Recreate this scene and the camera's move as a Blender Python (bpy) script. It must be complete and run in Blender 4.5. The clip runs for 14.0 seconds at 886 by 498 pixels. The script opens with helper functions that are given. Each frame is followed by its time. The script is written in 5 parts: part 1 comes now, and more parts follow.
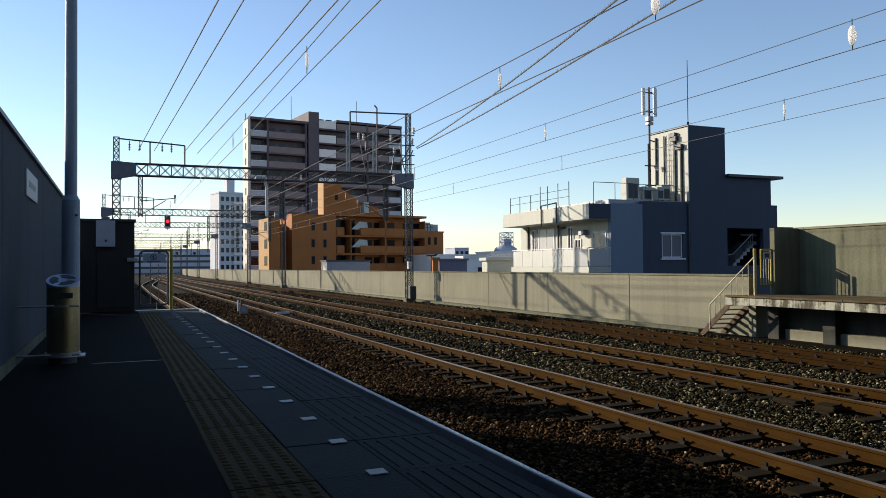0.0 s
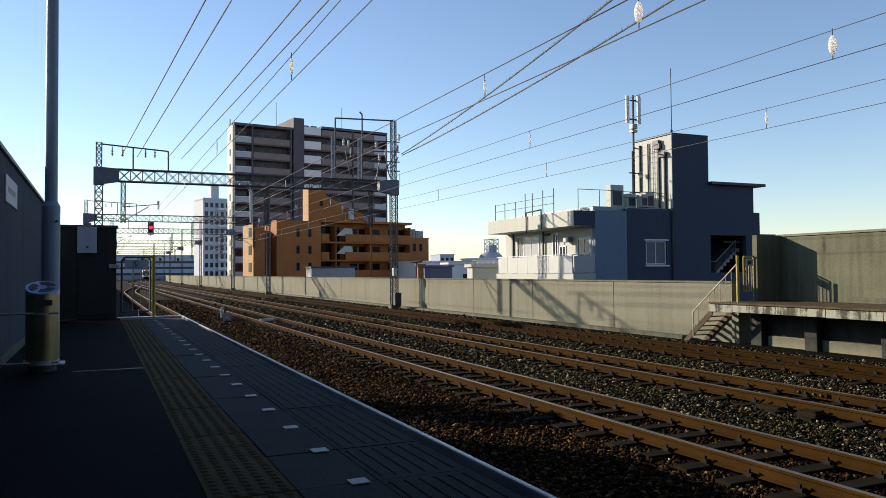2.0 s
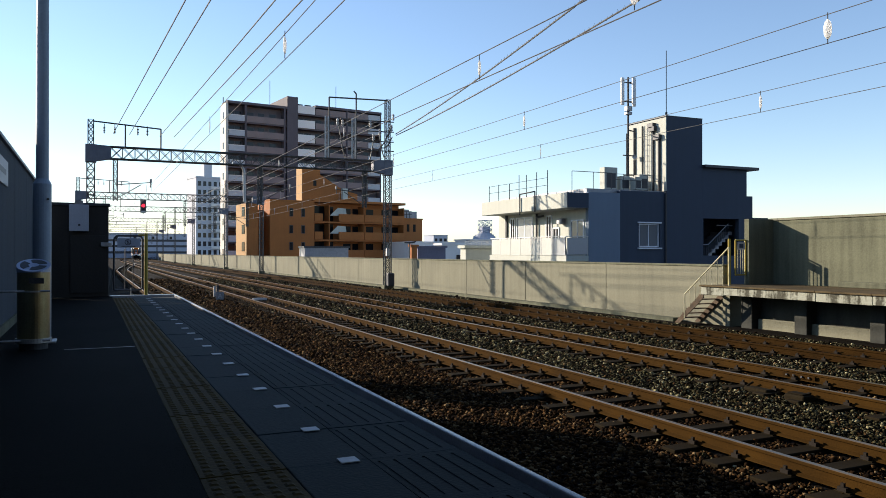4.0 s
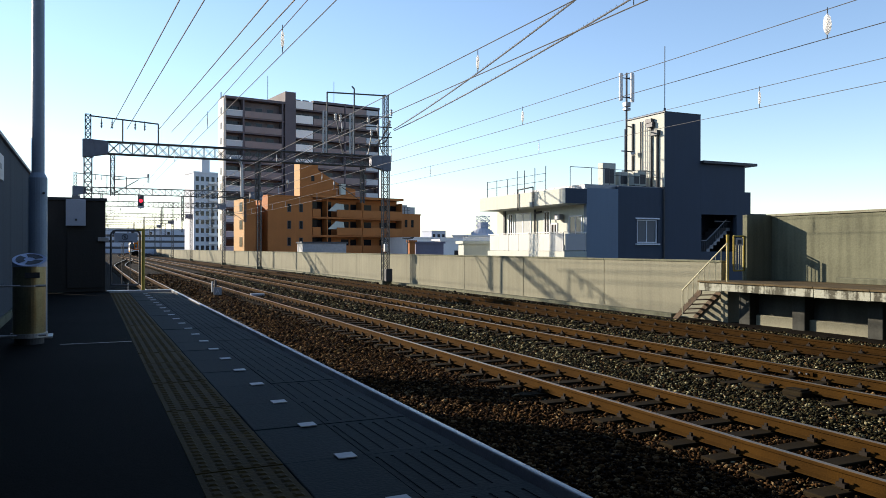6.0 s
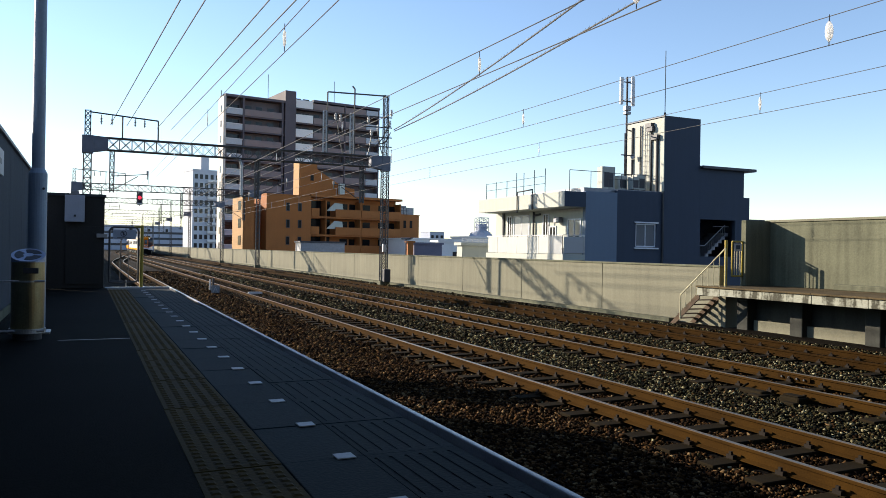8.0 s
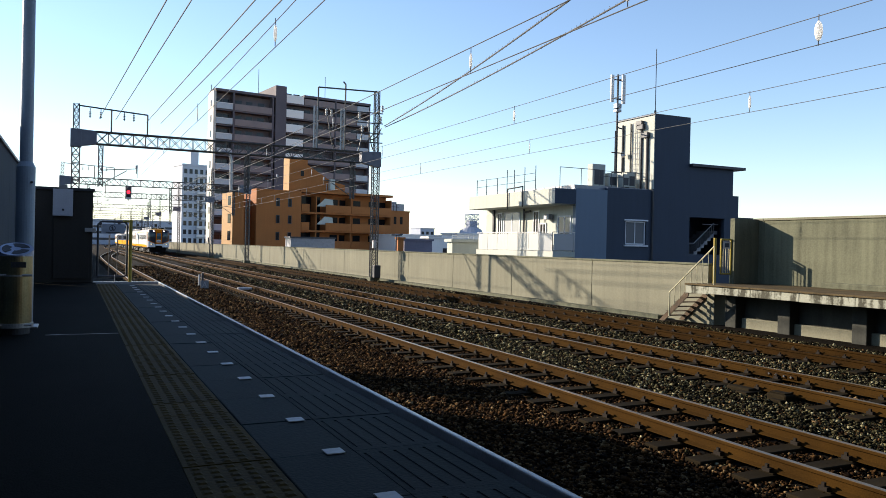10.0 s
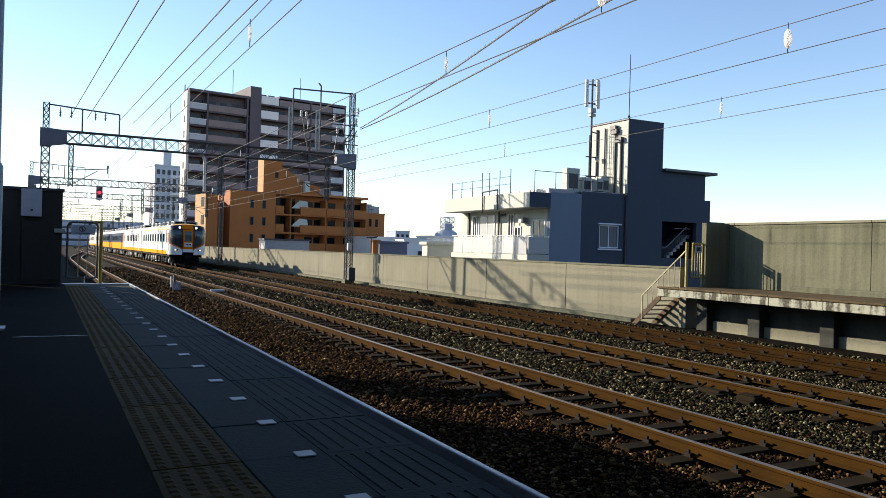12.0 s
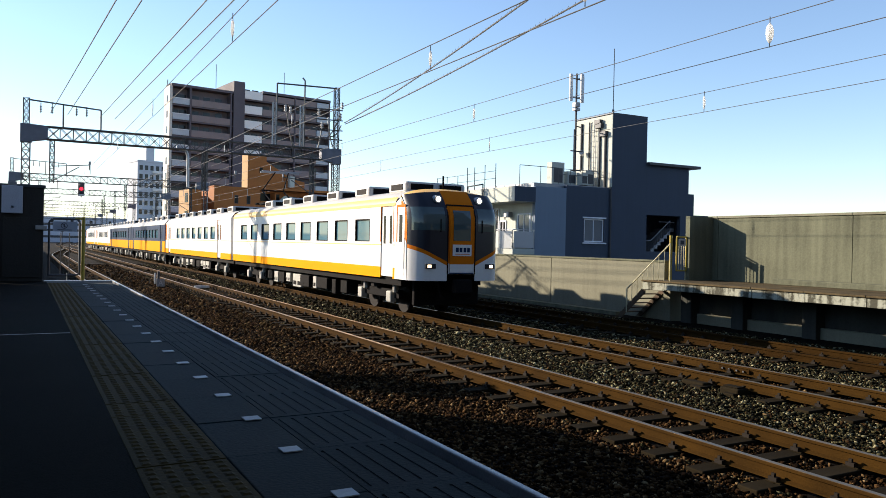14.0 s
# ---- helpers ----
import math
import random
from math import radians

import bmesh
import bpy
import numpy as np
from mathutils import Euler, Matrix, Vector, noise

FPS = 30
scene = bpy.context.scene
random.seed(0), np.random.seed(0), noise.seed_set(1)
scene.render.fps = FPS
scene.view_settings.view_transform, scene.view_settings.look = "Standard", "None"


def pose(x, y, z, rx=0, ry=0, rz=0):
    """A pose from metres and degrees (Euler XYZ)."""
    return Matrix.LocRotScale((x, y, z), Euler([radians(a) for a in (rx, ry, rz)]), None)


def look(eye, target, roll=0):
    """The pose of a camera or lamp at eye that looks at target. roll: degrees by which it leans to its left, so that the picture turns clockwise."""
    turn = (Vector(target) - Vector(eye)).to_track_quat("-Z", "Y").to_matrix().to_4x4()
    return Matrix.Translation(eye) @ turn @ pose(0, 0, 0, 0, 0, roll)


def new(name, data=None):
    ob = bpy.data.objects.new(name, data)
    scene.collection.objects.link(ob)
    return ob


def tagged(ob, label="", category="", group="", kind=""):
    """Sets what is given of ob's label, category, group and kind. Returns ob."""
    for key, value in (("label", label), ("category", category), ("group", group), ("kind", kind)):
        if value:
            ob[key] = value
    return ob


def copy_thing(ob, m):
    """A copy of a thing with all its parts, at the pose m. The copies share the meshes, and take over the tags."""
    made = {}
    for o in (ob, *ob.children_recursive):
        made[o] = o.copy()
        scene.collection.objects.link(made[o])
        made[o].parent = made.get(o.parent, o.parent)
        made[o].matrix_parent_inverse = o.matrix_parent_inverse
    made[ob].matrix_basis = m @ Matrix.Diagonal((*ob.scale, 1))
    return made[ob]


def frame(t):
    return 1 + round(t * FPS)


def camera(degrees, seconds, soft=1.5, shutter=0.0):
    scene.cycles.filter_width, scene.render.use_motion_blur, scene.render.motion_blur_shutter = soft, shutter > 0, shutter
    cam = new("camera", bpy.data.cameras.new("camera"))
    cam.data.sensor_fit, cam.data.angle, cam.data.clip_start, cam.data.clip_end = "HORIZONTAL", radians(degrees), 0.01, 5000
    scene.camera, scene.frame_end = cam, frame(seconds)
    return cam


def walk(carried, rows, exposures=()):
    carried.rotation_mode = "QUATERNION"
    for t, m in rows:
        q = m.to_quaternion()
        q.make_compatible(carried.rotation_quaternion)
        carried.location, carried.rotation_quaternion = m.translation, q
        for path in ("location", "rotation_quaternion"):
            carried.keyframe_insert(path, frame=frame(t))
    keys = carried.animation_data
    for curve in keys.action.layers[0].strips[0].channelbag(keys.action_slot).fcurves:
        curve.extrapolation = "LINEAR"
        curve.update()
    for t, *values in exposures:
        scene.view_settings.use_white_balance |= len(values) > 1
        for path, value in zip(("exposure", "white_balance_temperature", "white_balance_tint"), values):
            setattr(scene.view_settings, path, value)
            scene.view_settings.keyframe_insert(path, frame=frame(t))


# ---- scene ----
cam = camera(60.0, 14.0, soft=0.65)
walk(cam, [
    (0.0, pose(-0.000, -0.000, 0.870, 91.240, 0.477, -23.060)),
    (0.5, pose(0.009, 0.011, 0.871, 90.694, 0.078, -23.391)),
    (1.0, pose(0.011, -0.008, 0.877, 91.013, 0.010, -23.345)),
    (1.5, pose(0.018, 0.012, 0.870, 91.161, 0.497, -23.661)),
    (2.0, pose(0.015, 0.006, 0.875, 91.720, 0.441, -24.158)),
    (2.5, pose(0.014, 0.003, 0.875, 92.206, 0.427, -24.333)),
    (3.0, pose(0.013, -0.009, 0.875, 91.877, 0.199, -24.365)),
    (3.5, pose(0.018, 0.007, 0.873, 90.701, 0.008, -24.554)),
    (4.0, pose(0.020, -0.012, 0.880, 90.280, -0.040, -24.647)),
    (6.5, pose(0.033, 0.028, 0.871, 89.956, -0.182, -24.868)),
    (7.0, pose(0.025, 0.034, 0.871, 90.049, -0.670, -24.910)),
    (7.5, pose(0.021, 0.031, 0.873, 90.068, -0.903, -24.858)),
    (10.0, pose(0.017, 0.025, 0.871, 89.799, -1.247, -25.664)),
    (10.5, pose(0.024, 0.041, 0.866, 89.591, -1.447, -25.848)),
    (11.0, pose(0.019, 0.018, 0.874, 89.767, -1.318, -26.562)),
    (11.5, pose(0.024, 0.016, 0.871, 89.933, -1.200, -27.054)),
    (12.0, pose(0.022, 0.009, 0.870, 90.053, -1.525, -27.515)),
    (12.5, pose(0.025, 0.006, 0.870, 89.816, -1.525, -27.866)),
    (13.0, pose(0.030, 0.015, 0.867, 89.494, -1.465, -28.277)),
    (13.5, pose(0.026, 0.008, 0.869, 89.787, -1.120, -28.644)),
    (14.0, pose(0.025, 0.005, 0.870, 89.680, -1.189, -28.594)),
], exposures=[
    (0.0, 0.57, 6860, 16), (2.5, 0.60, 6800, 16), (3.5, 0.72, 6780, 16), (4.2, 0.85, 6800, 16), (6.3, 0.96, 6840, 16), (14.0, 0.98, 6800, 16),
])

# ---- light: low winter sun from ahead and to the side ----
SUN_WAY = Vector((1.0, -1.26, -0.53)).normalized()   # the way the sunlight travels
SUN_ELEV = math.asin(-SUN_WAY.z)
SUN_AZ = math.atan2(-SUN_WAY.x, -SUN_WAY.y)          # clockwise from +y
world = bpy.data.worlds.new("sky")
scene.world = world
world.use_nodes = True
wn = world.node_tree
wn.nodes.clear()
w_out = wn.nodes.new("ShaderNodeOutputWorld")
w_bg = wn.nodes.new("ShaderNodeBackground")
w_sky = wn.nodes.new("ShaderNodeTexSky")
w_sky.sky_type = "NISHITA"
w_sky.sun_disc = False
w_sky.sun_elevation = SUN_ELEV
w_sky.sun_rotation = SUN_AZ
w_sky.altitude = 20
w_sky.air_density = 1.0
w_sky.dust_density = 0.05
w_sky.ozone_density = 3.0
w_bg.inputs["Strength"].default_value = 0.125
wn.links.new(w_sky.outputs[0], w_bg.inputs["Color"])
wn.links.new(w_bg.outputs[0], w_out.inputs["Surface"])
sun = new("sun", bpy.data.lights.new("sun", "SUN"))
sun.data.energy = 5.0
sun.data.angle = radians(0.5)
sun.data.color = (1.0, 0.91, 0.74)
sun.matrix_world = look((0, 0, 60), Vector((0, 0, 60)) + SUN_WAY)

# ---- materials ----
def mat(name, color, rough=0.7, metal=0.0, var=0.25, scale=3.0, bump=0.15, fine=40.0, dark=None, spec=0.5, streak=0.0, rnd=0.0, coat=0.0):
    """A worn surface: a coarse and a fine noise vary the colour, roughness and relief. streak: rain marks that run down."""
    m = bpy.data.materials.new(name)
    m.use_nodes = True
    nt = m.node_tree
    b = nt.nodes["Principled BSDF"]
    N, L = nt.nodes.new, nt.links.new
    tc = N("ShaderNodeTexCoord")
    n1, n2 = N("ShaderNodeTexNoise"), N("ShaderNodeTexNoise")
    n1.inputs["Scale"].default_value, n1.inputs["Detail"].default_value = scale, 6
    n2.inputs["Scale"].default_value, n2.inputs["Detail"].default_value = fine, 3
    for n in (n1, n2):
        L(tc.outputs["Object"], n.inputs["Vector"])
    add = N("ShaderNodeMath"); add.operation = "MULTIPLY_ADD"
    add.inputs[1].default_value = 0.4
    L(n2.outputs["Fac"], add.inputs[0]); 
    half = N("ShaderNodeMath"); half.operation = "MULTIPLY"; half.inputs[1].default_value = 0.6
    L(n1.outputs["Fac"], half.inputs[0]); L(half.outputs[0], add.inputs[2])
    val = add.outputs[0]
    if streak:
        mp = N("ShaderNodeMapping"); mp.inputs["Scale"].default_value = (2.2, 2.2, 0.12)
        ns = N("ShaderNodeTexNoise"); ns.inputs["Scale"].default_value = 2.0; ns.inputs["Detail"].default_value = 5
        L(tc.outputs["Object"], mp.inputs["Vector"]); L(mp.outputs[0], ns.inputs["Vector"])
        mx = N("ShaderNodeMix"); mx.inputs["Factor"].default_value = streak
        L(val, mx.inputs["A"]); L(ns.outputs["Fac"], mx.inputs["B"])
        val = mx.outputs["Result"]
    ramp = N("ShaderNodeValToRGB")
    c2 = dark or tuple(c * (1 - var) for c in color)
    c1 = tuple(min(1, c * (1 + var * 0.4)) for c in color)
    ramp.color_ramp.elements[0].position, ramp.color_ramp.elements[0].color = 0.33, (*c2, 1)
    ramp.color_ramp.elements[1].position, ramp.color_ramp.elements[1].color = 0.66, (*c1, 1)
    L(val, ramp.inputs["Fac"])
    col = ramp.outputs["Color"]
    if rnd:
        oi = N("ShaderNodeObjectInfo")
        hs = N("ShaderNodeHueSaturation")
        mr = N("ShaderNodeMapRange"); mr.inputs["To Min"].default_value, mr.inputs["To Max"].default_value = 1 - rnd, 1 + rnd
        L(oi.outputs["Random"], mr.inputs["Value"]); L(mr.outputs[0], hs.inputs["Value"]); L(col, hs.inputs["Color"])
        col = hs.outputs["Color"]
    L(col, b.inputs["Base Color"])
    rr = N("ShaderNodeMapRange"); rr.inputs["To Min"].default_value, rr.inputs["To Max"].default_value = max(0.03, rough - 0.1), min(1, rough + 0.1)
    L(n1.outputs["Fac"], rr.inputs["Value"]); L(rr.outputs[0], b.inputs["Roughness"])
    b.inputs["Metallic"].default_value = metal
    b.inputs["Specular IOR Level"].default_value = spec
    b.inputs["Coat Weight"].default_value = coat
    if bump:
        bp = N("ShaderNodeBump"); bp.inputs["Strength"].default_value = bump; bp.inputs["Distance"].default_value = 0.02
        L(n2.outputs["Fac"], bp.inputs["Height"]); L(bp.outputs[0], b.inputs["Normal"])
    return m


def glow(name, color, strength):
    m = bpy.data.materials.new(name)
    m.use_nodes = True
    b = m.node_tree.nodes["Principled BSDF"]
    b.inputs["Base Color"].default_value = (*color, 1)
    b.inputs["Emission Color"].default_value = (*color, 1)
    b.inputs["Emission Strength"].default_value = strength
    return m


def pane(name, color, rough=0.04, spec=0.5):
    """Tinted window glass: dark body behind a mirror-like skin."""
    m = bpy.data.materials.new(name)
    m.use_nodes = True
    b = m.node_tree.nodes["Principled BSDF"]
    b.inputs["Base Color"].default_value = (*color, 1)
    b.inputs["Roughness"].default_value = rough
    b.inputs["Specular IOR Level"].default_value = spec
    b.inputs["Coat Weight"].default_value = 0.0
    b.inputs["Coat Roughness"].default_value = 0.02
    return m


# real asphalt is lighter; part of the platform's shade is in these colours
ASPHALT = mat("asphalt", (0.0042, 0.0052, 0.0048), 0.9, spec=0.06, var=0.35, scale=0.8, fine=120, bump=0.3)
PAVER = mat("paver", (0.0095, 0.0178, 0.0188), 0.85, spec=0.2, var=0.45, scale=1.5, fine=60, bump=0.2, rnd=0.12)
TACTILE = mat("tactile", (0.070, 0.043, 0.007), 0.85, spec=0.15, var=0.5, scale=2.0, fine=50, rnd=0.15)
WHITE_MARK = mat("white_mark", (0.45, 0.45, 0.45), 0.6, var=0.15, scale=8)
COPING = mat("coping", (0.33, 0.33, 0.34), 0.24, var=0.25, scale=2.0, fine=80)
CONCRETE = mat("concrete", (0.195, 0.190, 0.138), 0.9, spec=0.2, var=0.3, scale=0.5, fine=25, bump=0.2, streak=0.3)
CONCRETE_OLD = mat("old_concrete", (0.130, 0.134, 0.090), 0.92, spec=0.2, var=0.5, scale=0.9, fine=20, bump=0.3, streak=0.5)
WALL_DARK = mat("wall_paint", (0.044, 0.060, 0.079), 0.8, spec=0.2, var=0.25, scale=0.7, fine=30, streak=0.4)
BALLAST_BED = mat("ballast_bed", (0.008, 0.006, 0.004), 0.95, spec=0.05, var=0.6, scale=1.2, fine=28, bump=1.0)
STONE = mat("ballast_stone", (0.104, 0.083, 0.048), 0.9, spec=0.05, var=0.5, scale=3, fine=30, bump=0.4)
STONE_RUST = mat("rusty_stone", (0.082, 0.047, 0.019), 0.9, spec=0.03, var=0.5, scale=3, fine=30, bump=0.4)
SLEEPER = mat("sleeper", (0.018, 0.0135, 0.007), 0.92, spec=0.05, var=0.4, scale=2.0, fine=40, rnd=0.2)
RAIL_RUST = mat("rail_rust", (0.043, 0.0212, 0.0042), 0.9, spec=0.04, var=0.4, scale=2.0, fine=60, bump=0.2)
RAIL_OLD = mat("old_rail", (0.030, 0.0145, 0.003), 0.9, var=0.4, scale=2.0, fine=60, bump=0.2, spec=0.04)
RAIL_TOP = mat("rail_top", (0.36, 0.205, 0.092), 0.36, metal=1.0, var=0.15, scale=1.0, fine=10, bump=0.02)
STEEL_DARK = mat("dark_steel", (0.05, 0.053, 0.06), 0.55, metal=0.3, var=0.3, scale=3, fine=40)
STEEL_GREY = mat("grey_steel", (0.256, 0.264, 0.28), 0.5, metal=0.4, var=0.25, scale=3, fine=40)
GALV = mat("galvanised", (0.4, 0.4, 0.4), 0.45, metal=0.6, var=0.2, scale=4, fine=50)
WIRE = mat("wire", (0.13, 0.125, 0.115), 0.5, metal=0.4, var=0.2)
YELLOW = mat("yellow_paint", (0.36, 0.27, 0.03), 0.55, var=0.35, scale=6, fine=50)
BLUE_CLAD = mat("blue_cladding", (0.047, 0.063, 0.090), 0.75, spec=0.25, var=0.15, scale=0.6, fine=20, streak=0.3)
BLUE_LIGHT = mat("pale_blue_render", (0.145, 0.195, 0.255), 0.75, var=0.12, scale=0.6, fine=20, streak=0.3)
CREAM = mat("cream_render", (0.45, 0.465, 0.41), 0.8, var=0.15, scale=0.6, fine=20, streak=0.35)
BRICK_TILE = mat("orange_tile", (0.37, 0.132, 0.040), 0.7, spec=0.15, var=0.2, scale=0.4, fine=8, streak=0.2)
APT_DARK = mat("brown_tile", (0.108, 0.096, 0.110), 0.75, spec=0.25, var=0.2, scale=0.3, fine=6)
APT_PALE = mat("pale_tile", (0.55, 0.52, 0.47), 0.75, var=0.15, scale=0.3, fine=6)
APT_WHITE = mat("white_tile", (0.72, 0.71, 0.69), 0.7, var=0.1, scale=0.3, fine=6)
TOWER_GREY = mat("tower_grey", (0.50, 0.53, 0.58), 0.8, var=0.12, scale=0.2, fine=4)
GLASS = pane("window_glass", (0.02, 0.024, 0.03), 0.06, 0.22)
GLASS_DEEP = pane("deep_glass", (0.010, 0.010, 0.012), 0.12, 0.08)
GLASS_CURTAIN = pane("curtained_glass", (0.11, 0.14, 0.16), 0.08, 0.3)
GLASS_PALE = pane("frosted_glass", (0.35, 0.37, 0.38), 0.25)

# ---- building blocks ----
def thing(name, at=(0, 0, 0), label="", category="", group="", kind=""):
    ob = new(name)
    ob.location = at
    return tagged(ob, label, category, group, kind)


def mesh_from(bm, name, material, smooth=False):
    bmesh.ops.recalc_face_normals(bm, faces=bm.faces)
    me = bpy.data.meshes.new(name)
    bm.to_mesh(me)
    bm.free()
    for m in (material if isinstance(material, (list, tuple)) else [material]):
        me.materials.append(m)
    if smooth:
        me.polygons.foreach_set("use_smooth", [True] * len(me.polygons))
    return me


def part(name, bm, material, parent, label="", smooth=False):
    ob = new(name, mesh_from(bm, name, material, smooth))
    ob.parent = parent
    return tagged(ob, label)


def single(name, bm, material, at=(0, 0, 0), label="", category="", group="", kind="", smooth=False):
    ob = new(name, mesh_from(bm, name, material, smooth))
    ob.location = at
    return tagged(ob, label, category, group, kind)


def box(bm, x0, x1, y0, y1, z0, z1, bev=0.0, mi=0):
    vs = [bm.verts.new(p) for p in ((x0, y0, z0), (x1, y0, z0), (x1, y1, z0), (x0, y1, z0), (x0, y0, z1), (x1, y0, z1), (x1, y1, z1), (x0, y1, z1))]
    fs = [bm.faces.new([vs[i] for i in q]) for q in ((0, 3, 2, 1), (4, 5, 6, 7), (0, 1, 5, 4), (1, 2, 6, 5), (2, 3, 7, 6), (3, 0, 4, 7))]
    for f in fs:
        f.material_index = mi
    if bev:
        es = list({e for f in fs for e in f.edges})
        r = bmesh.ops.bevel(bm, geom=es, offset=bev, segments=2, affect="EDGES", profile=0.5)
        for f in r["faces"]:
            f.material_index = mi
    return bm


def boxes(*rows, bev=0.0):
    bm = bmesh.new()
    for r in rows:
        box(bm, *r, bev=bev)
    return bm


def bar(bm, a, b, r, sides=6, r2=None):
    """A round bar from a to b."""
    a, b = Vector(a), Vector(b)
    d = (b - a)
    q = d.to_track_quat("Z", "Y")
    r2 = r if r2 is None else r2
    lo = [bm.verts.new(a + q @ Vector((r * math.cos(2 * math.pi * i / sides), r * math.sin(2 * math.pi * i / sides), 0))) for i in range(sides)]
    hi = [bm.verts.new(b + q @ Vector((r2 * math.cos(2 * math.pi * i / sides), r2 * math.sin(2 * math.pi * i / sides), 0))) for i in range(sides)]
    for i in range(sides):
        j = (i + 1) % sides
        bm.faces.new((lo[i], lo[j], hi[j], hi[i]))
    bm.faces.new(lo[::-1])
    bm.faces.new(hi)
    return bm


def bars(rows, r, sides=6):
    bm = bmesh.new()
    for a, b in rows:
        bar(bm, a, b, r, sides)
    return bm


def prism(bm, outline, y0, y1, mi=0):
    """An outline of (x, z) drawn out along y."""
    lo = [bm.verts.new((x, y0, z)) for x, z in outline]
    hi = [bm.verts.new((x, y1, z)) for x, z in outline]
    n = len(outline)
    fs = [bm.faces.new((lo[i], lo[(i + 1) % n], hi[(i + 1) % n], hi[i])) for i in range(n)]
    fs += [bm.faces.new(lo[::-1]), bm.faces.new(hi)]
    for f in fs:
        f.material_index = mi
    return bm


RAIL_Z = -1.08
BED_Z = -1.29

# ---- setting: city ground, viaduct bed, platforms, walls ----
T0, T1, T2, T3 = 3.05, 6.71, 10.17, 13.72


def swing(y):
    """How far the line swings sideways far ahead."""
    return max(0.0, y - 170.0) ** 2 / 2800.0


bm = boxes((-3000, 3000, -500, 4500, -9.2, -9.0))
single("ground", bm, mat("city_ground", (0.16, 0.16, 0.15), 0.9, var=0.4, scale=0.02, fine=0.3), label="flat city ground far below the viaduct", category="ground", kind="structure")

# viaduct deck under the ballast, reaching back behind the platform
bm = boxes((-7, 19.6, -32, 420, -2.4, BED_Z))
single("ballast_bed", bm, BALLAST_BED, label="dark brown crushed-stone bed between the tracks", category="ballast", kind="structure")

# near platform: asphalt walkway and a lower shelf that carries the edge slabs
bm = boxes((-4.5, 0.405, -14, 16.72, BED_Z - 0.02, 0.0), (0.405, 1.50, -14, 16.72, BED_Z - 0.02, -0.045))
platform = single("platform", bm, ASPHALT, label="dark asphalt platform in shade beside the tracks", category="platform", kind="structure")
bm = bmesh.new()
box(bm, 1.578, 1.612, -14, 16.7, -0.10, 0.018, bev=0.008)
single("platform_edge", bm, COPING, label="worn white edge strip along the platform", category="edge strip", kind="structure")
bm = boxes((0.36, 1.60, 16.722, 16.86, -0.10, 0.015), bev=0.01)
single("platform_end_kerb", bm, COPING, label="pale concrete kerb closing the platform end", category="kerb", kind="structure")

# wall along the back of the near platform, of painted panels
wall_left = thing("wall_left", (0, 0, 0), "tall blue-grey painted platform wall in shade", "wall", kind="structure")
for k in range(16):
    y0 = -14.0 + k * 1.92
    bm = boxes((-1.05, -0.85, y0 + 0.006, y0 + 1.914, 0.10, 2.08 if k < 15 else 1.23), bev=0.006)
    part("wall_panel", bm, WALL_DARK, wall_left)
part("wall_base", boxes((-1.07, -0.83, -14, 16.7, 0.0, 0.10)), CONCRETE_OLD, wall_left)
# past 15.3 m the hidden wall end is lowered so sun reaches the edge strip
part("wall_panel", boxes((-1.05, -0.85, 14.806, 15.30, 1.235, 2.12), bev=0.006), WALL_DARK, wall_left)
part("low_cap", boxes((-1.08, -0.82, 15.31, 16.72, 1.232, 1.27)), STEEL_GREY, wall_left)
part("wall_cap", boxes((-1.08, -0.82, -14, 14.80, 2.082, 2.12)), STEEL_GREY, wall_left)

# unseen roof and walls added over and behind the eye to shade the platform
canopy = thing("platform_canopy", (0, 0, 0), "unseen flat canopy and walls added to shade the platform", "canopy", kind="structure")
part("roof_sheet", boxes((-4.5, 2.1, -14, 4.5, 2.95, 3.08)), STEEL_GREY, canopy)
part("rear_wall", boxes((-4.5, 1.4, -3.2, -3.0, 0, 2.95)), WALL_DARK, canopy)
part("support_wall", boxes((-1.05, -0.85, -14, 4.2, 2.12, 2.95)), WALL_DARK, canopy)

BLOCKER = mat("blocker_wall", (0.16, 0.16, 0.17), 0.9, var=0.4, scale=0.06, fine=0.7, spec=0.1)
# unseen block added across the line behind the eye to cut the sky light
house = thing("station_house", (0, 0, 0), "unseen grey block added over the tracks to cut sky light", "station", kind="structure")
part("front_wall", boxes((-30, 34, -34, -16, 4.6, 24.0)), WALL_DARK, house)
for x in (-6.0, 1.0, 19.3):
    part("pier", boxes((x - 0.6, x + 0.6, -29, -17, BED_Z - 0.1, 4.6)), CONCRETE_OLD, house)

# unseen blocks added behind and beside to dim horizon reflections and sky light
backdrop = thing("backdrop_town", (0, 0, 0), "unseen plain grey blocks added around to dim the horizon", "town", kind="structure")
part("rear_blocks", boxes((-300, -35, -90, -70, -9, 13), (-30, 40, -90, -70, -9, 17), (45, 320, -90, -70, -9, 14)), BLOCKER, backdrop)
part("side_blocks", boxes((-110, -90, -68, -20, -9, 12), (-110, -90, -15, 40, -9, 9), (240, 260, -68, 10, -9, 12)), BLOCKER, backdrop)

# mostly hidden parapet, added so its shadow darkens the ballast past the gate
bm = boxes((-1.1, -0.85, 17.2, 330, BED_Z - 0.2, 0.5))
single("shade_parapet", bm, CONCRETE, label="concrete parapet added beyond the platform to shade the ballast", category="wall", kind="structure")

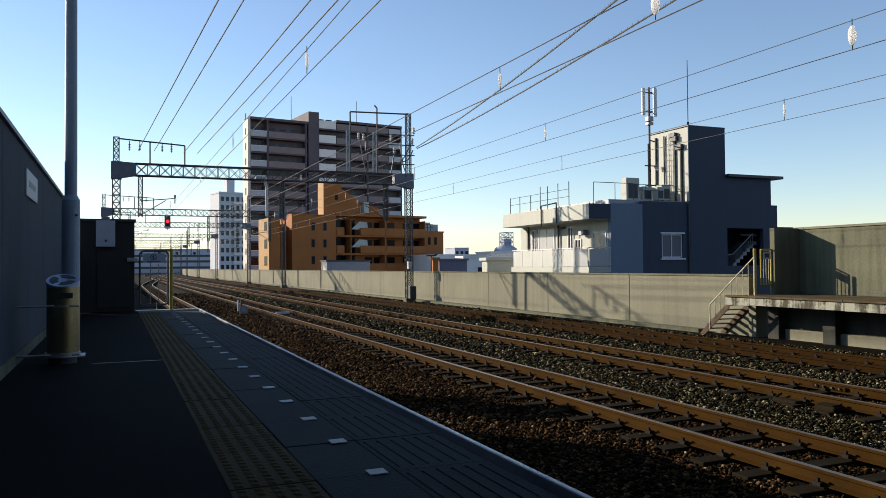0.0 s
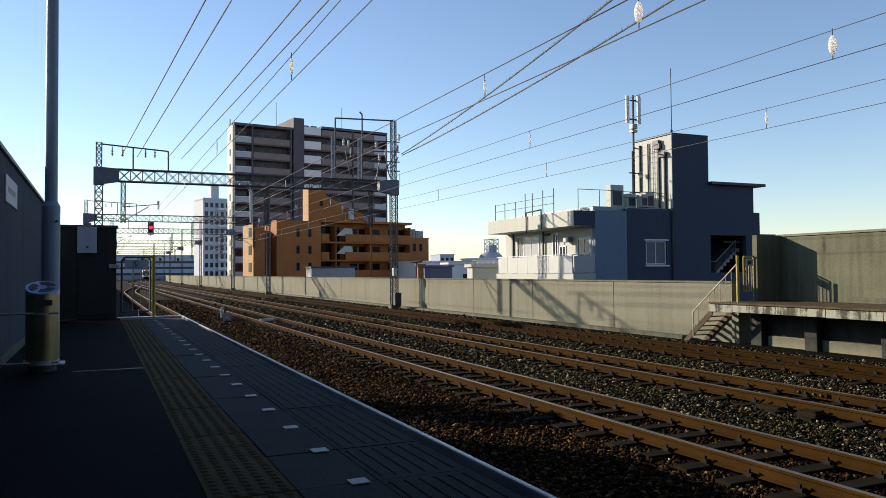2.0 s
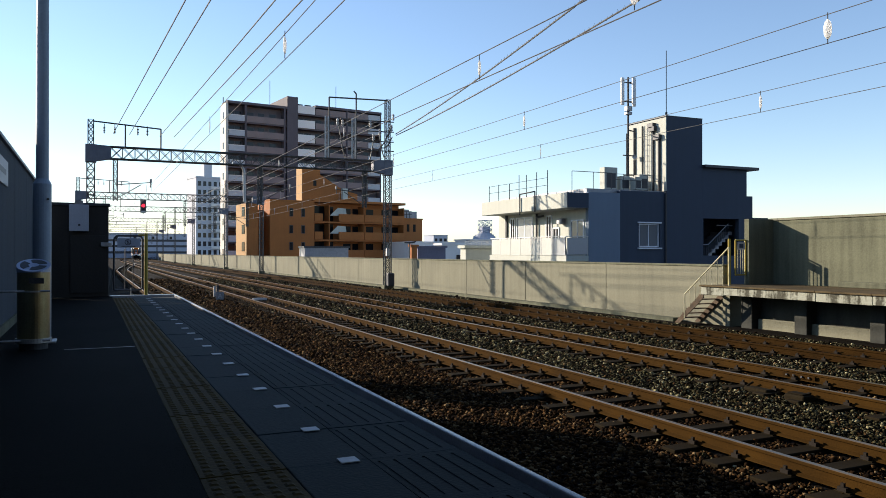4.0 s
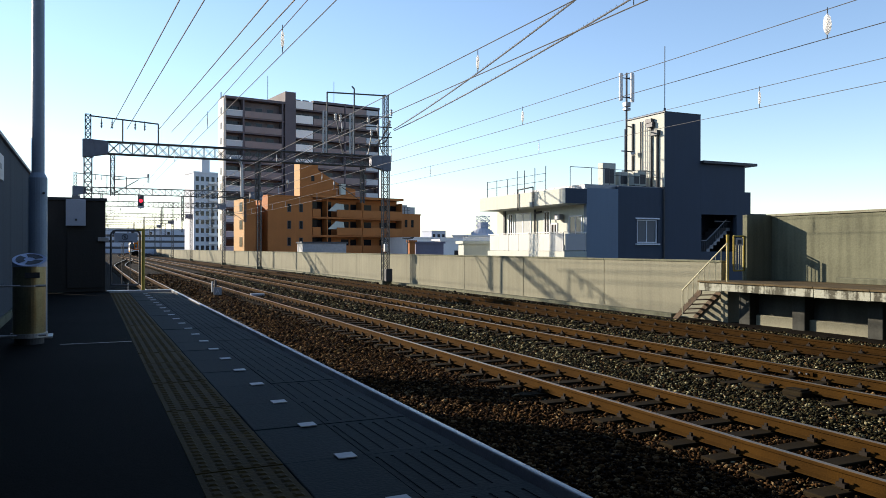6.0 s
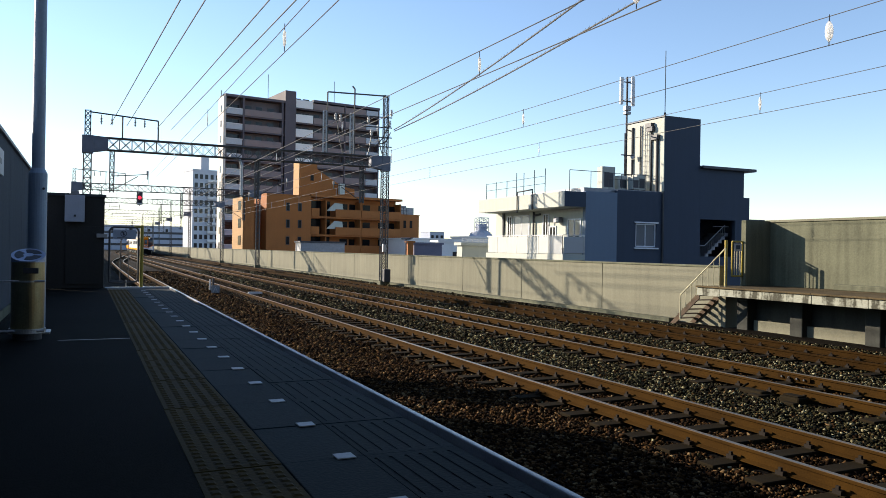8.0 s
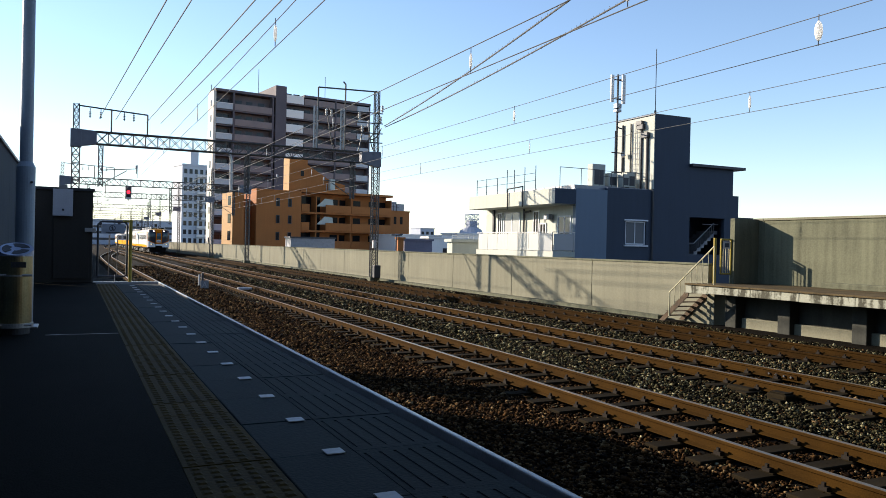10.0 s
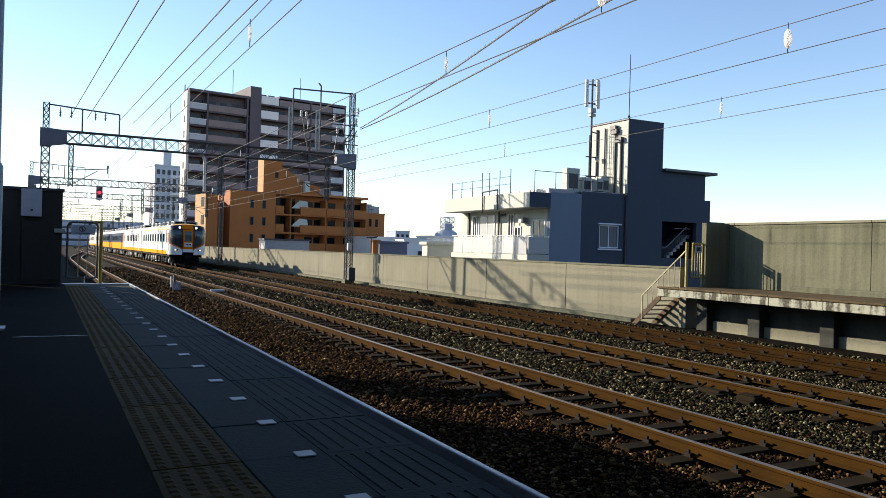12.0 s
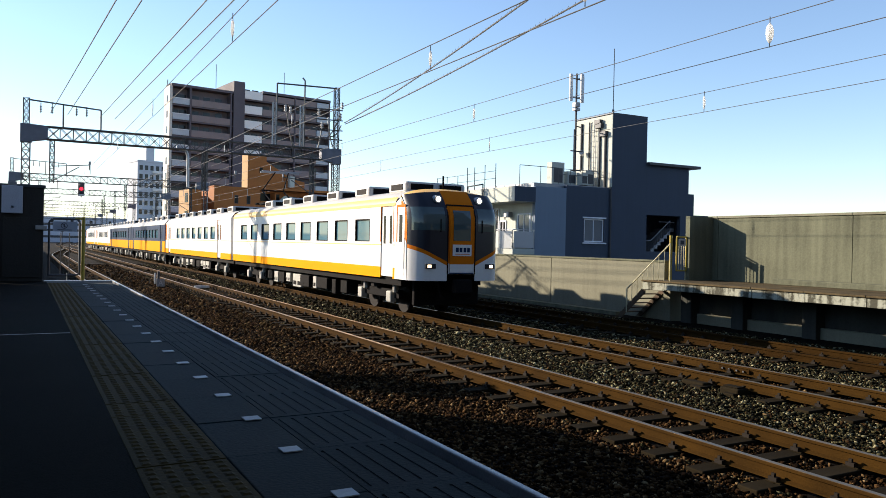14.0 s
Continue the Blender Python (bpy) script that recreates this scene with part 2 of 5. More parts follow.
# sunlit parapet: cast panels with open joints and a capping
parapet = thing("wall_right", (0, 0, 0), "sunlit rain-streaked concrete parapet along the viaduct", "wall", kind="structure")
y0 = 17.36
k = 0
while y0 < 330:
    L = 5.75
    bm = bmesh.new()
    sw = swing(y0)
    box(bm, 17.22 + sw, 17.45 + sw, y0 + 0.012, y0 + L - 0.012, BED_Z - 0.2, 0.47, bev=0.012)
    part("wall_panel", bm, CONCRETE, parapet)
    bm = bmesh.new()
    box(bm, 17.19 + sw, 17.48 + sw, y0 + 0.004, y0 + L - 0.004, 0.472, 0.535, bev=0.01)
    part("capping", bm, CONCRETE_OLD, parapet)
    y0 += L
    k += 1
bm = boxes((16.75, 17.05, 19.0, 170, BED_Z - 0.1, -1.17))
single("cable_trough", bm, CONCRETE_OLD, label="low concrete cable trough at the foot of the parapet", category="trough", kind="structure")

MOSS_TOP = mat("mossy_paving", (0.105, 0.078, 0.042), 0.95, spec=0.1, var=0.5, scale=1.2, fine=20, bump=0.3)
# far platform: slab with a chipped pale edge, on a recessed dark wall
far_platform = thing("platform_far", (0, 0, 0), "old concrete far platform with a chipped pale edge", "platform", kind="structure")
part("slab", boxes((16.36, 19.1, -14, 17.3, -0.20, -0.06), bev=0.01), MOSS_TOP, far_platform)
# concrete darkened in its colour for the shade under the slab
UNDER_WALL = mat("shade_dark_concrete", (0.050, 0.052, 0.046), 0.9, var=0.4, scale=1.0, fine=15, spec=0.15, streak=0.4)
EDGE_PALE = mat("flaking_edge_paint", (0.235, 0.24, 0.195), 0.85, var=0.6, scale=5.5, fine=16, bump=0.5, dark=(0.06, 0.058, 0.042), spec=0.2, streak=0.65)
for node in EDGE_PALE.node_tree.nodes:
    if node.type == "VALTORGB":
        node.color_ramp.elements[0].position, node.color_ramp.elements[1].position = 0.46, 0.54
random.seed(5)
y0 = -14.0
while y0 < 17.2:
    L = min(1.52, 17.3 - y0)
    bm = boxes((16.26 + random.uniform(0, 0.012), 16.40, y0 + 0.006, y0 + L - 0.006, -0.33 + random.uniform(-0.015, 0.015), -0.10), bev=0.012)
    part("edge_block", bm, EDGE_PALE, far_platform)
    bm = boxes((16.22, 16.42, y0 + 0.005, y0 + L - 0.005, -0.098, -0.05), bev=0.008)
    part("coping", bm, MOSS_TOP, far_platform)
    y0 += L
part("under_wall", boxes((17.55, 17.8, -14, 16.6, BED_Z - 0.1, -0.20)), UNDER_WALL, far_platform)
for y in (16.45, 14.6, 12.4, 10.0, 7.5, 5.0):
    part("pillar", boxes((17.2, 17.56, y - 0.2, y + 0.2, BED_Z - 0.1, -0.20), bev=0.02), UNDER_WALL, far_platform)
part("pedestal", boxes((17.12, 17.95, 17.0, 17.29, BED_Z - 0.1, -0.37), bev=0.02), CONCRETE, far_platform)
# pale strip added at the wall's foot for the patch of sun there
part("sunlit_plinth", boxes((17.38, 17.54, -14, 16.2, BED_Z - 0.1, -1.00), bev=0.02), CONCRETE, far_platform)

wall_far = thing("wall_far", (0, 0, 0), "weathered concrete wall behind the far platform", "wall", kind="structure")
y0 = -14.0
while y0 < 17.0:
    L = min(4.4, 17.18 - y0)
    part("wall_panel", boxes((18.88, 19.1, y0 + 0.006, y0 + L - 0.006, -0.06, 1.86), bev=0.008), CONCRETE_OLD, wall_far)
    part("capping", boxes((18.84, 19.14, y0 + 0.004, y0 + L - 0.004, 1.862, 1.93), bev=0.008), CONCRETE, wall_far)
    y0 += L
part("end_wall", boxes((17.88, 18.878, 17.0, 17.18, -0.06, 1.90), bev=0.008), CONCRETE_OLD, wall_far)
part("ledge", boxes((18.6, 18.878, -14, 14.6, -0.058, 0.10), bev=0.02), CONCRETE_OLD, wall_far)


# ---- far platform furniture ----
def stair_and_gate():
    st = thing("platform_stair", (0, 0, 0), "rusty steel stair with yellow handrail down to the tracks", "stair")
    for k in range(6):
        y = 17.30 + k * 0.185
        z = -0.34 - k * 0.150
        part("tread", boxes((16.42, 17.15, y, y + 0.21, z - 0.025, z), bev=0.004), RUST_TREAD, st)
    for x in (16.38, 17.17):
        bm = bmesh.new()
        vs = [(17.30, -0.22), (17.30, -0.44), (18.30, -1.26), (18.52, -1.26)]
        lo = [bm.verts.new((x, y, z)) for y, z in vs]
        hi = [bm.verts.new((x + 0.03, y, z)) for y, z in vs]
        for i in range(4):
            bm.faces.new((lo[i], lo[(i + 1) % 4], hi[(i + 1) % 4], hi[i]))
        bm.faces.new(lo[::-1]); bm.faces.new(hi)
        part("stringer", bm, RUST_TREAD, st)
    x, ya, za, yb, zb = 16.38, 16.30, 1.04, 18.08, -0.37
    part("handrail", bars([((x, ya, za), (x, yb, zb)), ((x, yb, zb), (x, yb, -1.1))], 0.02, 8), CREAM_RAIL, st, "chipped cream tube handrail")
    for k in range(8):
        y = ya + (yb - ya) * k / 8
        zt = za + (zb - za) * k / 8
        foot = -0.05 if y < 17.3 else -0.28 - (y - 17.3) * 0.82
        part("baluster", bars([((x, y, foot), (x, y, zt))], 0.010 if k else 0.016, 6), CREAM_RAIL, st)
    part("landing_lip", boxes((16.40, 17.2, 17.301, 17.36, -0.2, -0.07)), YELLOW, st)
    ga = thing("stair_gate", (0, 0, 0), "yellow and white tubular gate at the stair head", "gate")
    part("post", bars([((17.28, 17.18, -0.06), (17.28, 17.18, 1.30))], 0.045, 10), YELLOW, ga)
    a, b = 17.46, 17.86
    fr = [((a, 17.12, 0.23), (a, 17.12, 1.26)), ((b, 17.12, 0.23), (b, 17.12, 1.26)), ((a, 17.12, 1.26), (b, 17.12, 1.26)), ((a, 17.12, 0.23), (b, 17.12, 0.23))]
    part("gate_frame", bars(fr, 0.026, 8), YELLOW, ga)
    for k in range(3):
        x = a + (b - a) * (k + 1) / 4
        part("gate_bar", bars([((x, 17.12, 0.23), (x, 17.12, 1.0))], 0.012, 6), CREAM_RAIL, ga)
    part("gate_sign", boxes((a + 0.05, b - 0.05, 17.085, 17.095, 0.98, 1.20)), WHITE_MARK, ga)
    part("sign_mark", boxes((a + 0.12, a + 0.28, 17.08, 17.084, 1.03, 1.15)), BLUE_CLAD, ga)
    part("hinge_post", bars([((b + 0.03, 17.16, -0.06), (b + 0.03, 17.16, 1.24))], 0.022, 8), CREAM_RAIL, ga)


RUST_TREAD = mat("rusty_tread", (0.075, 0.045, 0.022), 0.85, var=0.5, scale=5, fine=40)
CREAM_RAIL = mat("chipped_cream_paint", (0.50, 0.47, 0.30), 0.6, var=0.35, scale=8, fine=60)
stair_and_gate()

# ---- things on the near platform ----
def litter_bin():
    ob = thing("litter_bin", (-0.455, 7.93, 0.0), "round brushed-steel litter bin with a holed top, on the platform", "litter bin")
    steel = mat("brushed_steel", (0.34, 0.29, 0.17), 0.32, metal=0.9, var=0.3, scale=4, fine=60, bump=0.05)
    bm = bmesh.new()
    bar(bm, (0, 0, 0.10), (0, 0, 0.70), 0.136, 40)
    part("drum", bm, steel, ob, "brushed brassy steel drum", smooth=False)
    # collar cut off at a slant, with a pale rim and dark openings on the sloping lid
    tilt = lambda y: 0.765 + y * 0.40
    bm = bmesh.new()
    ring = [(0.140 * math.cos(k * math.pi / 20), 0.140 * math.sin(k * math.pi / 20)) for k in range(40)]
    lo = [bm.verts.new((x, y, 0.70)) for x, y in ring]
    hi = [bm.verts.new((x, y, tilt(y))) for x, y in ring]
    for i in range(40):
        bm.faces.new((lo[i], lo[(i + 1) % 40], hi[(i + 1) % 40], hi[i]))
    bm.faces.new(lo[::-1]); bm.faces.new(hi)
    lid = part("top", bm, mat("bin_rim", (0.30, 0.36, 0.50), 0.35, metal=0.3, var=0.2), ob, "pale slanted lid")
    for a0, a1 in ((0.25, 1.85), (2.35, 3.95), (4.45, 6.05)):
        bm = bmesh.new()
        outline = [(0.112 * math.cos(a0 + (a1 - a0) * k / 8), 0.112 * math.sin(a0 + (a1 - a0) * k / 8)) for k in range(9)]
        outline += [(0.045 * math.cos(a1 + (a0 - a1) * k / 8), 0.045 * math.sin(a1 + (a0 - a1) * k / 8)) for k in range(9)]
        for dz in (0.001, 0.004):
            bm.faces.new([bm.verts.new((x, y, tilt(y) + dz)) for x, y in outline])
        lows, highs = list(bm.verts)[:18], list(bm.verts)[18:]
        for i in range(18):
            bm.faces.new((lows[i], lows[(i + 1) % 18], highs[(i + 1) % 18], highs[i]))
        part("opening", bm, STEEL_DARK, lid)
    bm = bmesh.new()
    bar(bm, (0, 0, 0.06), (0, 0, 0.10), 0.150, 40)
    part("base_ring", bm, GALV, ob)
    bm = bmesh.new()
    bar(bm, (0, 0, 0.0), (0, 0, 0.06), 0.12, 30)
    part("foot", bm, STEEL_DARK, ob)
    for z in (0.085, 0.53):
        part("rack_bar", bars([((-0.37, -0.10, z), (0.14, -0.12, z))], 0.011, 6), GALV, ob)
    part("slot", boxes((-0.03, 0.09, -0.145, -0.12, 0.60, 0.65)), STEEL_DARK, ob)
    bm = bmesh.new()
    bar(bm, (0, 0, 0.52), (0, 0, 0.535), 0.139, 40)
    part("band", bm, GALV, ob)


def lamp_pole():
    ob = thing("lamp_pole", (-0.415, 8.45, 0.0), "grey painted steel lamp pole with a wider foot", "pole")
    bm = bmesh.new()
    bar(bm, (0, 0, 0.02), (0, 0, 1.55), 0.083, 24)
    bar(bm, (0, 0, 1.55), (0, 0, 1.60), 0.083, 24, 0.058)
    part("lower_tube", bm, POLE_PAINT, ob)
    bm = bmesh.new()
    bar(bm, (0, 0, 1.60), (0, 0, 6.0), 0.058, 24, 0.050)
    part("upper_tube", bm, POLE_PAINT, ob)
    part("base_plate", boxes((-0.16, 0.13, -0.14, 0.14, 0.0, 0.02), bev=0.005), GALV, ob)
    bm = bmesh.new()
    bar(bm, (0.05, -0.06, 1.40), (0.055, -0.085, 1.40), 0.012, 8)
    part("bolt", bm, STEEL_DARK, ob)


POLE_PAINT = mat("pole_paint", (0.23, 0.31, 0.40), 0.45, var=0.15, scale=3, fine=50, bump=0.05)
litter_bin()
lamp_pole()

hut = thing("equipment_cabinet", (0, 0, 0), "shallow dark painted equipment cabinet at the platform end", "cabinet")
HUT = mat("cabinet_dark", (0.024, 0.021, 0.018), 0.8, var=0.35, scale=1.2, fine=25, streak=0.4)
part("cabinet_body", boxes((-0.84, 0.34, 16.73, 17.05, 0.0, 1.80), bev=0.01), HUT, hut)
part("cabinet_roof", boxes((-0.84, 0.37, 16.70, 17.08, 1.801, 1.86), bev=0.01), STEEL_DARK, hut)
part("cabinet_door", boxes((-0.35, 0.28, 16.712, 16.728, 0.08, 1.22), bev=0.003), HUT, hut)
part("lock_box", boxes((0.20, 0.40, 16.66, 16.71, 1.00, 1.08), bev=0.006), GALV, hut)
notice = thing("notice_board", (0, 0, 0), "pale grey notice cabinet fixed on the dark cabinet", "notice board")
part("cabinet", boxes((-0.37, -0.02, 16.60, 16.698, 1.30, 1.82), bev=0.008), mat("cabinet_paint", (0.38, 0.40, 0.46), 0.55, var=0.12, scale=4), notice)
part("top_clip", boxes((-0.27, -0.12, 16.62, 16.69, 1.821, 1.90), bev=0.004), STEEL_GREY, notice)
part("latch", boxes((-0.21, -0.17, 16.590, 16.599, 1.40, 1.44)), STEEL_DARK, notice)
sgn = thing("wall_sign", (0, 0, 0), "blank white sign plate on the platform wall", "sign")
part("plate", boxes((-0.849, -0.835, 8.80, 9.95, 1.62, 1.90), bev=0.004), mat("sign_white", (0.55, 0.56, 0.58), 0.5, var=0.1), sgn)
part("lettering_bar", boxes((-0.834, -0.832, 9.0, 9.7, 1.73, 1.79)), STEEL_GREY, sgn)


def end_gate():
    """Tubular gate that closes the platform end, with a round no-entry mark on a clear board."""
    ob = thing("platform_end_gate", (0, 16.80, 0), "tubular platform-end gate with a no-entry board", "gate")
    a, b, h = 0.44, 0.98, 1.22
    part("gate_frame", bars([((a, 0, 0.12), (a, 0, h - 0.06)), ((a, 0, h - 0.06), (a + 0.06, 0, h)), ((a + 0.06, 0, h), (b - 0.04, 0, h)), ((b - 0.04, 0, h), (b, 0, h - 0.06)),
                             ((b, 0, h - 0.06), (b, 0, 0.16)), ((b, 0, 0.16), (b - 0.05, 0, 0.12)), ((b - 0.05, 0, 0.12), (a, 0, 0.12))], 0.02, 8), STEEL_DARK, ob)
    for x in (0.645, 0.80):
        part("gate_bar", bars([((x, 0, 0.12), (x, 0, 0.95))], 0.008, 6), STEEL_DARK, ob)
    part("post", bars([((1.045, 0.0, 0.0), (1.045, 0.0, 1.27))], 0.034, 12), YELLOW, ob)
    part("latch_bar", bars([((0.98, 0.0, 1.235), (1.045, 0.0, 1.235)), ((0.9, 0.0, 1.235), (0.98, 0.0, 1.235))], 0.022, 8), YELLOW, ob)
    board = part("board", boxes((0.50, 0.93, -0.03, -0.024, 0.98, 1.17)), mat("board_blue", (0.33, 0.37, 0.44), 0.4, var=0.08), ob)
    bm = bmesh.new()
    n = 24
    for i in range(n):
        t0, t1 = 2 * math.pi * i / n, 2 * math.pi * (i + 1) / n
        ring = [(0.70 + r * math.cos(t), -0.032, 1.09 + r * math.sin(t)) for t, r in ((t0, 0.048), (t1, 0.048), (t1, 0.06), (t0, 0.06))]
        bm.faces.new([bm.verts.new(p) for p in ring])
    bar(bm, (0.70 - 0.035, -0.032, 1.09 + 0.035), (0.70 + 0.035, -0.032, 1.09 - 0.035), 0.006, 4)
    part("round_mark", bm, STEEL_DARK, ob)
    part("figure_bar", boxes((0.69, 0.71, -0.0335, -0.031, 1.055, 1.125)), STEEL_DARK, ob)
    part("lettering_bar", boxes((0.58, 0.84, -0.0335, -0.031, 1.0, 1.014)), STEEL_DARK, ob)
    part("drop_bolt", bars([((0.76, -0.02, 0.0), (0.76, -0.02, 0.16))], 0.009, 6), GALV, ob)


end_gate()

# ---- overhead line: gantries, wires, signal ----
def lattice(bm, a, b, w, d, step, r=0.03, br=0.014):
    """Four corner angles and zigzag bracing on all faces from a to b (upright or level)."""
    a, b = Vector(a), Vector(b)
    along = (b - a)
    n = max(2, round(along.length / step))
    if abs(along.z) > abs(along.x):
        u, v = Vector((w / 2, 0, 0)), Vector((0, d / 2, 0))
    else:
        u, v = Vector((0, w / 2, 0)), Vector((0, 0, d / 2))
    cs = [u + v, u - v, -u - v, -u + v]
    for c in cs:
        bar(bm, a + c, b + c, r, 4)
    for k in range(n):
        p, q = a + along * (k / n), a + along * ((k + 1) / n)
        for i in range(4):
            c0, c1 = cs[i], cs[(i + 1) % 4]
            bar(bm, p + c0, q + c1, br, 4)
            bar(bm, p + c1, q + c0, br, 4)
            bar(bm, q + c0, q + c1, br, 4)
    return bm


def gantry(near=0.0, up=0.0):
    """near: the near mast's place across the line; up: how much higher the beam hangs."""
    g = thing("line_gantry", (0, 0, RAIL_Z), "dark lattice steel catenary gantry spanning the tracks", "gantry", "catenary gantries")
    for x, h in ((16.05, 11.05 + up), (near, 8.72 + up)):
        bm = bmesh.new()
        lattice(bm, (x, 0, -0.2), (x, 0, 6.6 + up), 0.36, 0.36, 0.42)
        part("mast", bm, LAT, g, smooth=False)
        bm = bmesh.new()
        lattice(bm, (x, 0, 7.4 + up), (x, 0, h), 0.26, 0.26, 0.36, 0.026, 0.012)
        part("mast_top", bm, LAT, g)
        bm = boxes((x - 0.26, x + 0.26, -0.24, 0.24, 6.55 + up, 7.45 + up), bev=0.015)
        part("corner_plate", bm, PLATE_STEEL, g, "plain steel corner plate")
        s = 1 if x < 5 else -1
        bm = bmesh.new()
        prism(bm, [(x + s * 0.26, 6.62 + up), (x + s * 0.95, 6.75 + up), (x + s * 0.95, 7.4 + up), (x + s * 0.26, 7.44 + up)], -0.22, 0.22)
        part("gusset", bm, PLATE_STEEL, g)
        part("footing", boxes((x - 0.3, x + 0.3, -0.3, 0.3, -0.35, 0.05), bev=0.03), CONCRETE_OLD, g)
    bm = bmesh.new()
    lattice(bm, (near + 0.9, 0, 7.07 + up), (15.15, 0, 7.07 + up), 0.42, 0.62, 0.60, 0.036, 0.016)
    part("beam", bm, LAT, g)
    # crossarm frame over the near end
    part("crossarm", bars([((near + 0.1, 0, 8.65 + up), (3.35, 0, 8.45 + up)), ((1.62, 0, 8.55 + up), (1.62, 0, 7.35 + up)), ((3.35, 0, 8.45 + up), (3.35, 0, 7.35 + up))], 0.04, 6), LAT, g)
    for x in (0.62, 1.12, 2.22, 2.68):
        bm = bars([((x, 0, 8.55 + up), (x, 0, 8.05 + up))], 0.022, 6)
        for k in range(4):
            bar(bm, (x, 0, 8.38 + up - k * 0.08), (x, 0, 8.35 + up - k * 0.08), 0.06, 8)
        part("insulator", bm, STEEL_DARK, g)
    # drop posts with cantilever arms
    for x, s in ((1.15, 1), (8.5, 1), (14.6, -1)):
        bm = bmesh.new()
        lattice(bm, (x, 0, 4.6), (x, 0, 6.80 + up), 0.20, 0.18, 0.4, 0.026, 0.014)
        part("drop_post", bm, LAT, g)
        part("cantilever", bars([((x, 0, 4.7), (x + s * 1.25, 0, 5.5)), ((x, 0, 5.45), (x + s * 1.7, 0, 5.62)), ((x + s * 1.7, 0, 5.62), (x + s * 1.7, 0, 5.35))], 0.026, 6), LAT, g)
        bm = bmesh.new()
        bar(bm, (x + s * 1.7, 0, 5.80), (x + s * 1.7, 0, 5.62), 0.055, 8)
        part("line_insulator", bm, STEEL_GREY, g)
    return g


PLATE_STEEL = mat("plate_steel", (0.13, 0.14, 0.17), 0.6, metal=0.2, var=0.25, scale=3, fine=40)
LAT = mat("lattice_steel", (0.085, 0.082, 0.078), 0.65, metal=0.1, var=0.4, scale=5, fine=40)
first = gantry()
first.location.y = 42.86
second = gantry(-1.1, 0.33)
second.location.y = 80.0
for y in (103.0, 138.0, 170.0, 205.0, 245.0):
    copy_thing(second, Matrix.Translation((swing(y), y, RAIL_Z)))
# the first gantry carries extra crossarms, switches and cables on its far end
part("high_frame", bars([((12.47, 0, 10.92), (16.05, 0, 11.02)), ((12.47, 0, 10.92), (12.47, 0, 7.4)), ((14.1, 0, 10.97), (14.1, 0, 11.25)), ((14.1, 0, 11.25), (13.95, 0, 11.4)), ((14.1, 0, 10.97), (14.1, 0, 7.4))], 0.045, 6), LAT, first)
for x in (12.3, 13.9):
    bm = bmesh.new()
    lattice(bm, (x, -0.1, 7.4), (x, -0.1, 9.8), 0.17, 0.12, 0.42, 0.026, 0.014)
    part("switch_ladder", bm, GALV, first, "bare galvanised ladder frame")
for z, x0 in ((9.75, 13.2), (9.15, 14.6), (8.55, 13.0), (8.0, 14.4)):
    part("side_arm", bars([((x0, 0.15, z), (16.5, 0.15, z + 0.03))], 0.035, 6), LAT, first)
for x, z in ((13.0, 9.35), (13.3, 9.3), (15.0, 9.35), (15.2, 8.6), (16.35, 9.2), (16.45, 9.85), (15.6, 8.9)):
    bm = bars([((x, 0.1, z), (x, 0.1, z + 0.42))], 0.03, 6)
    for k in range(4):
        bar(bm, (x, 0.1, z + 0.05 + k * 0.09), (x, 0.1, z + 0.09 + k * 0.09), 0.085, 8)
    part("insulator", bm, GALV, first)
for x0, z0, x1, z1 in ((16.35, 9.5, 15.4, 8.0), (15.2, 8.6, 14.9, 7.3), (13.1, 9.3, 13.5, 7.4), (15.6, 9.0, 15.9, 7.6), (16.4, 8.9, 15.7, 8.2)):
    bm = bmesh.new()
    pts = [Vector((x0 + (x1 - x0) * k / 6, 0.12, z0 + (z1 - z0) * k / 6 - 0.25 * math.sin(math.pi * k / 6))) for k in range(7)]
    for p, q in zip(pts, pts[1:]):
        bar(bm, p, q, 0.035, 6)
    part("jumper_cable", bm, WIRE, first)
part("switch_box", boxes((15.86, 16.06, -0.40, -0.2, 1.75, 2.2), bev=0.02), GALV, first)
bm = bmesh.new()
bend = [Vector((7.05, 0, 6.86)), Vector((7.40, 0, 6.82)), Vector((7.58, 0, 6.66)), Vector((7.66, 0, 6.42)), Vector((7.68, 0, 4.75))]
for p, q in zip(bend, bend[1:]):
    bar(bm, p, q, 0.075, 10)
part("bent_tube", bm, GALV, first, "pale bent steel tube hung under the beam")
part("base_box", boxes((15.9, 16.3, -0.55, -0.2, 0.0, 0.75), bev=0.03), STEEL_DARK, first)


def wire(name, label, x, z, r, y1=250.0, sag=0.0, y0=-8.0):
    bm = bmesh.new()
    ys = []
    y = y0
    while y < y1:
        ys.append(y)
        y += 4.0 if y < 60 else 12.0
    span = 40.0

    def at(y):
        f = ((y - 2.86) % span) / span
        return Vector((x + (swing(y)), y, z - sag * 4 * f * (1 - f)))
    for p, q in zip(ys, ys[1:]):
        bar(bm, at(p), at(q), r, 5)
    return single(name, bm, WIRE, label=label, category="wire", group="overhead wires")


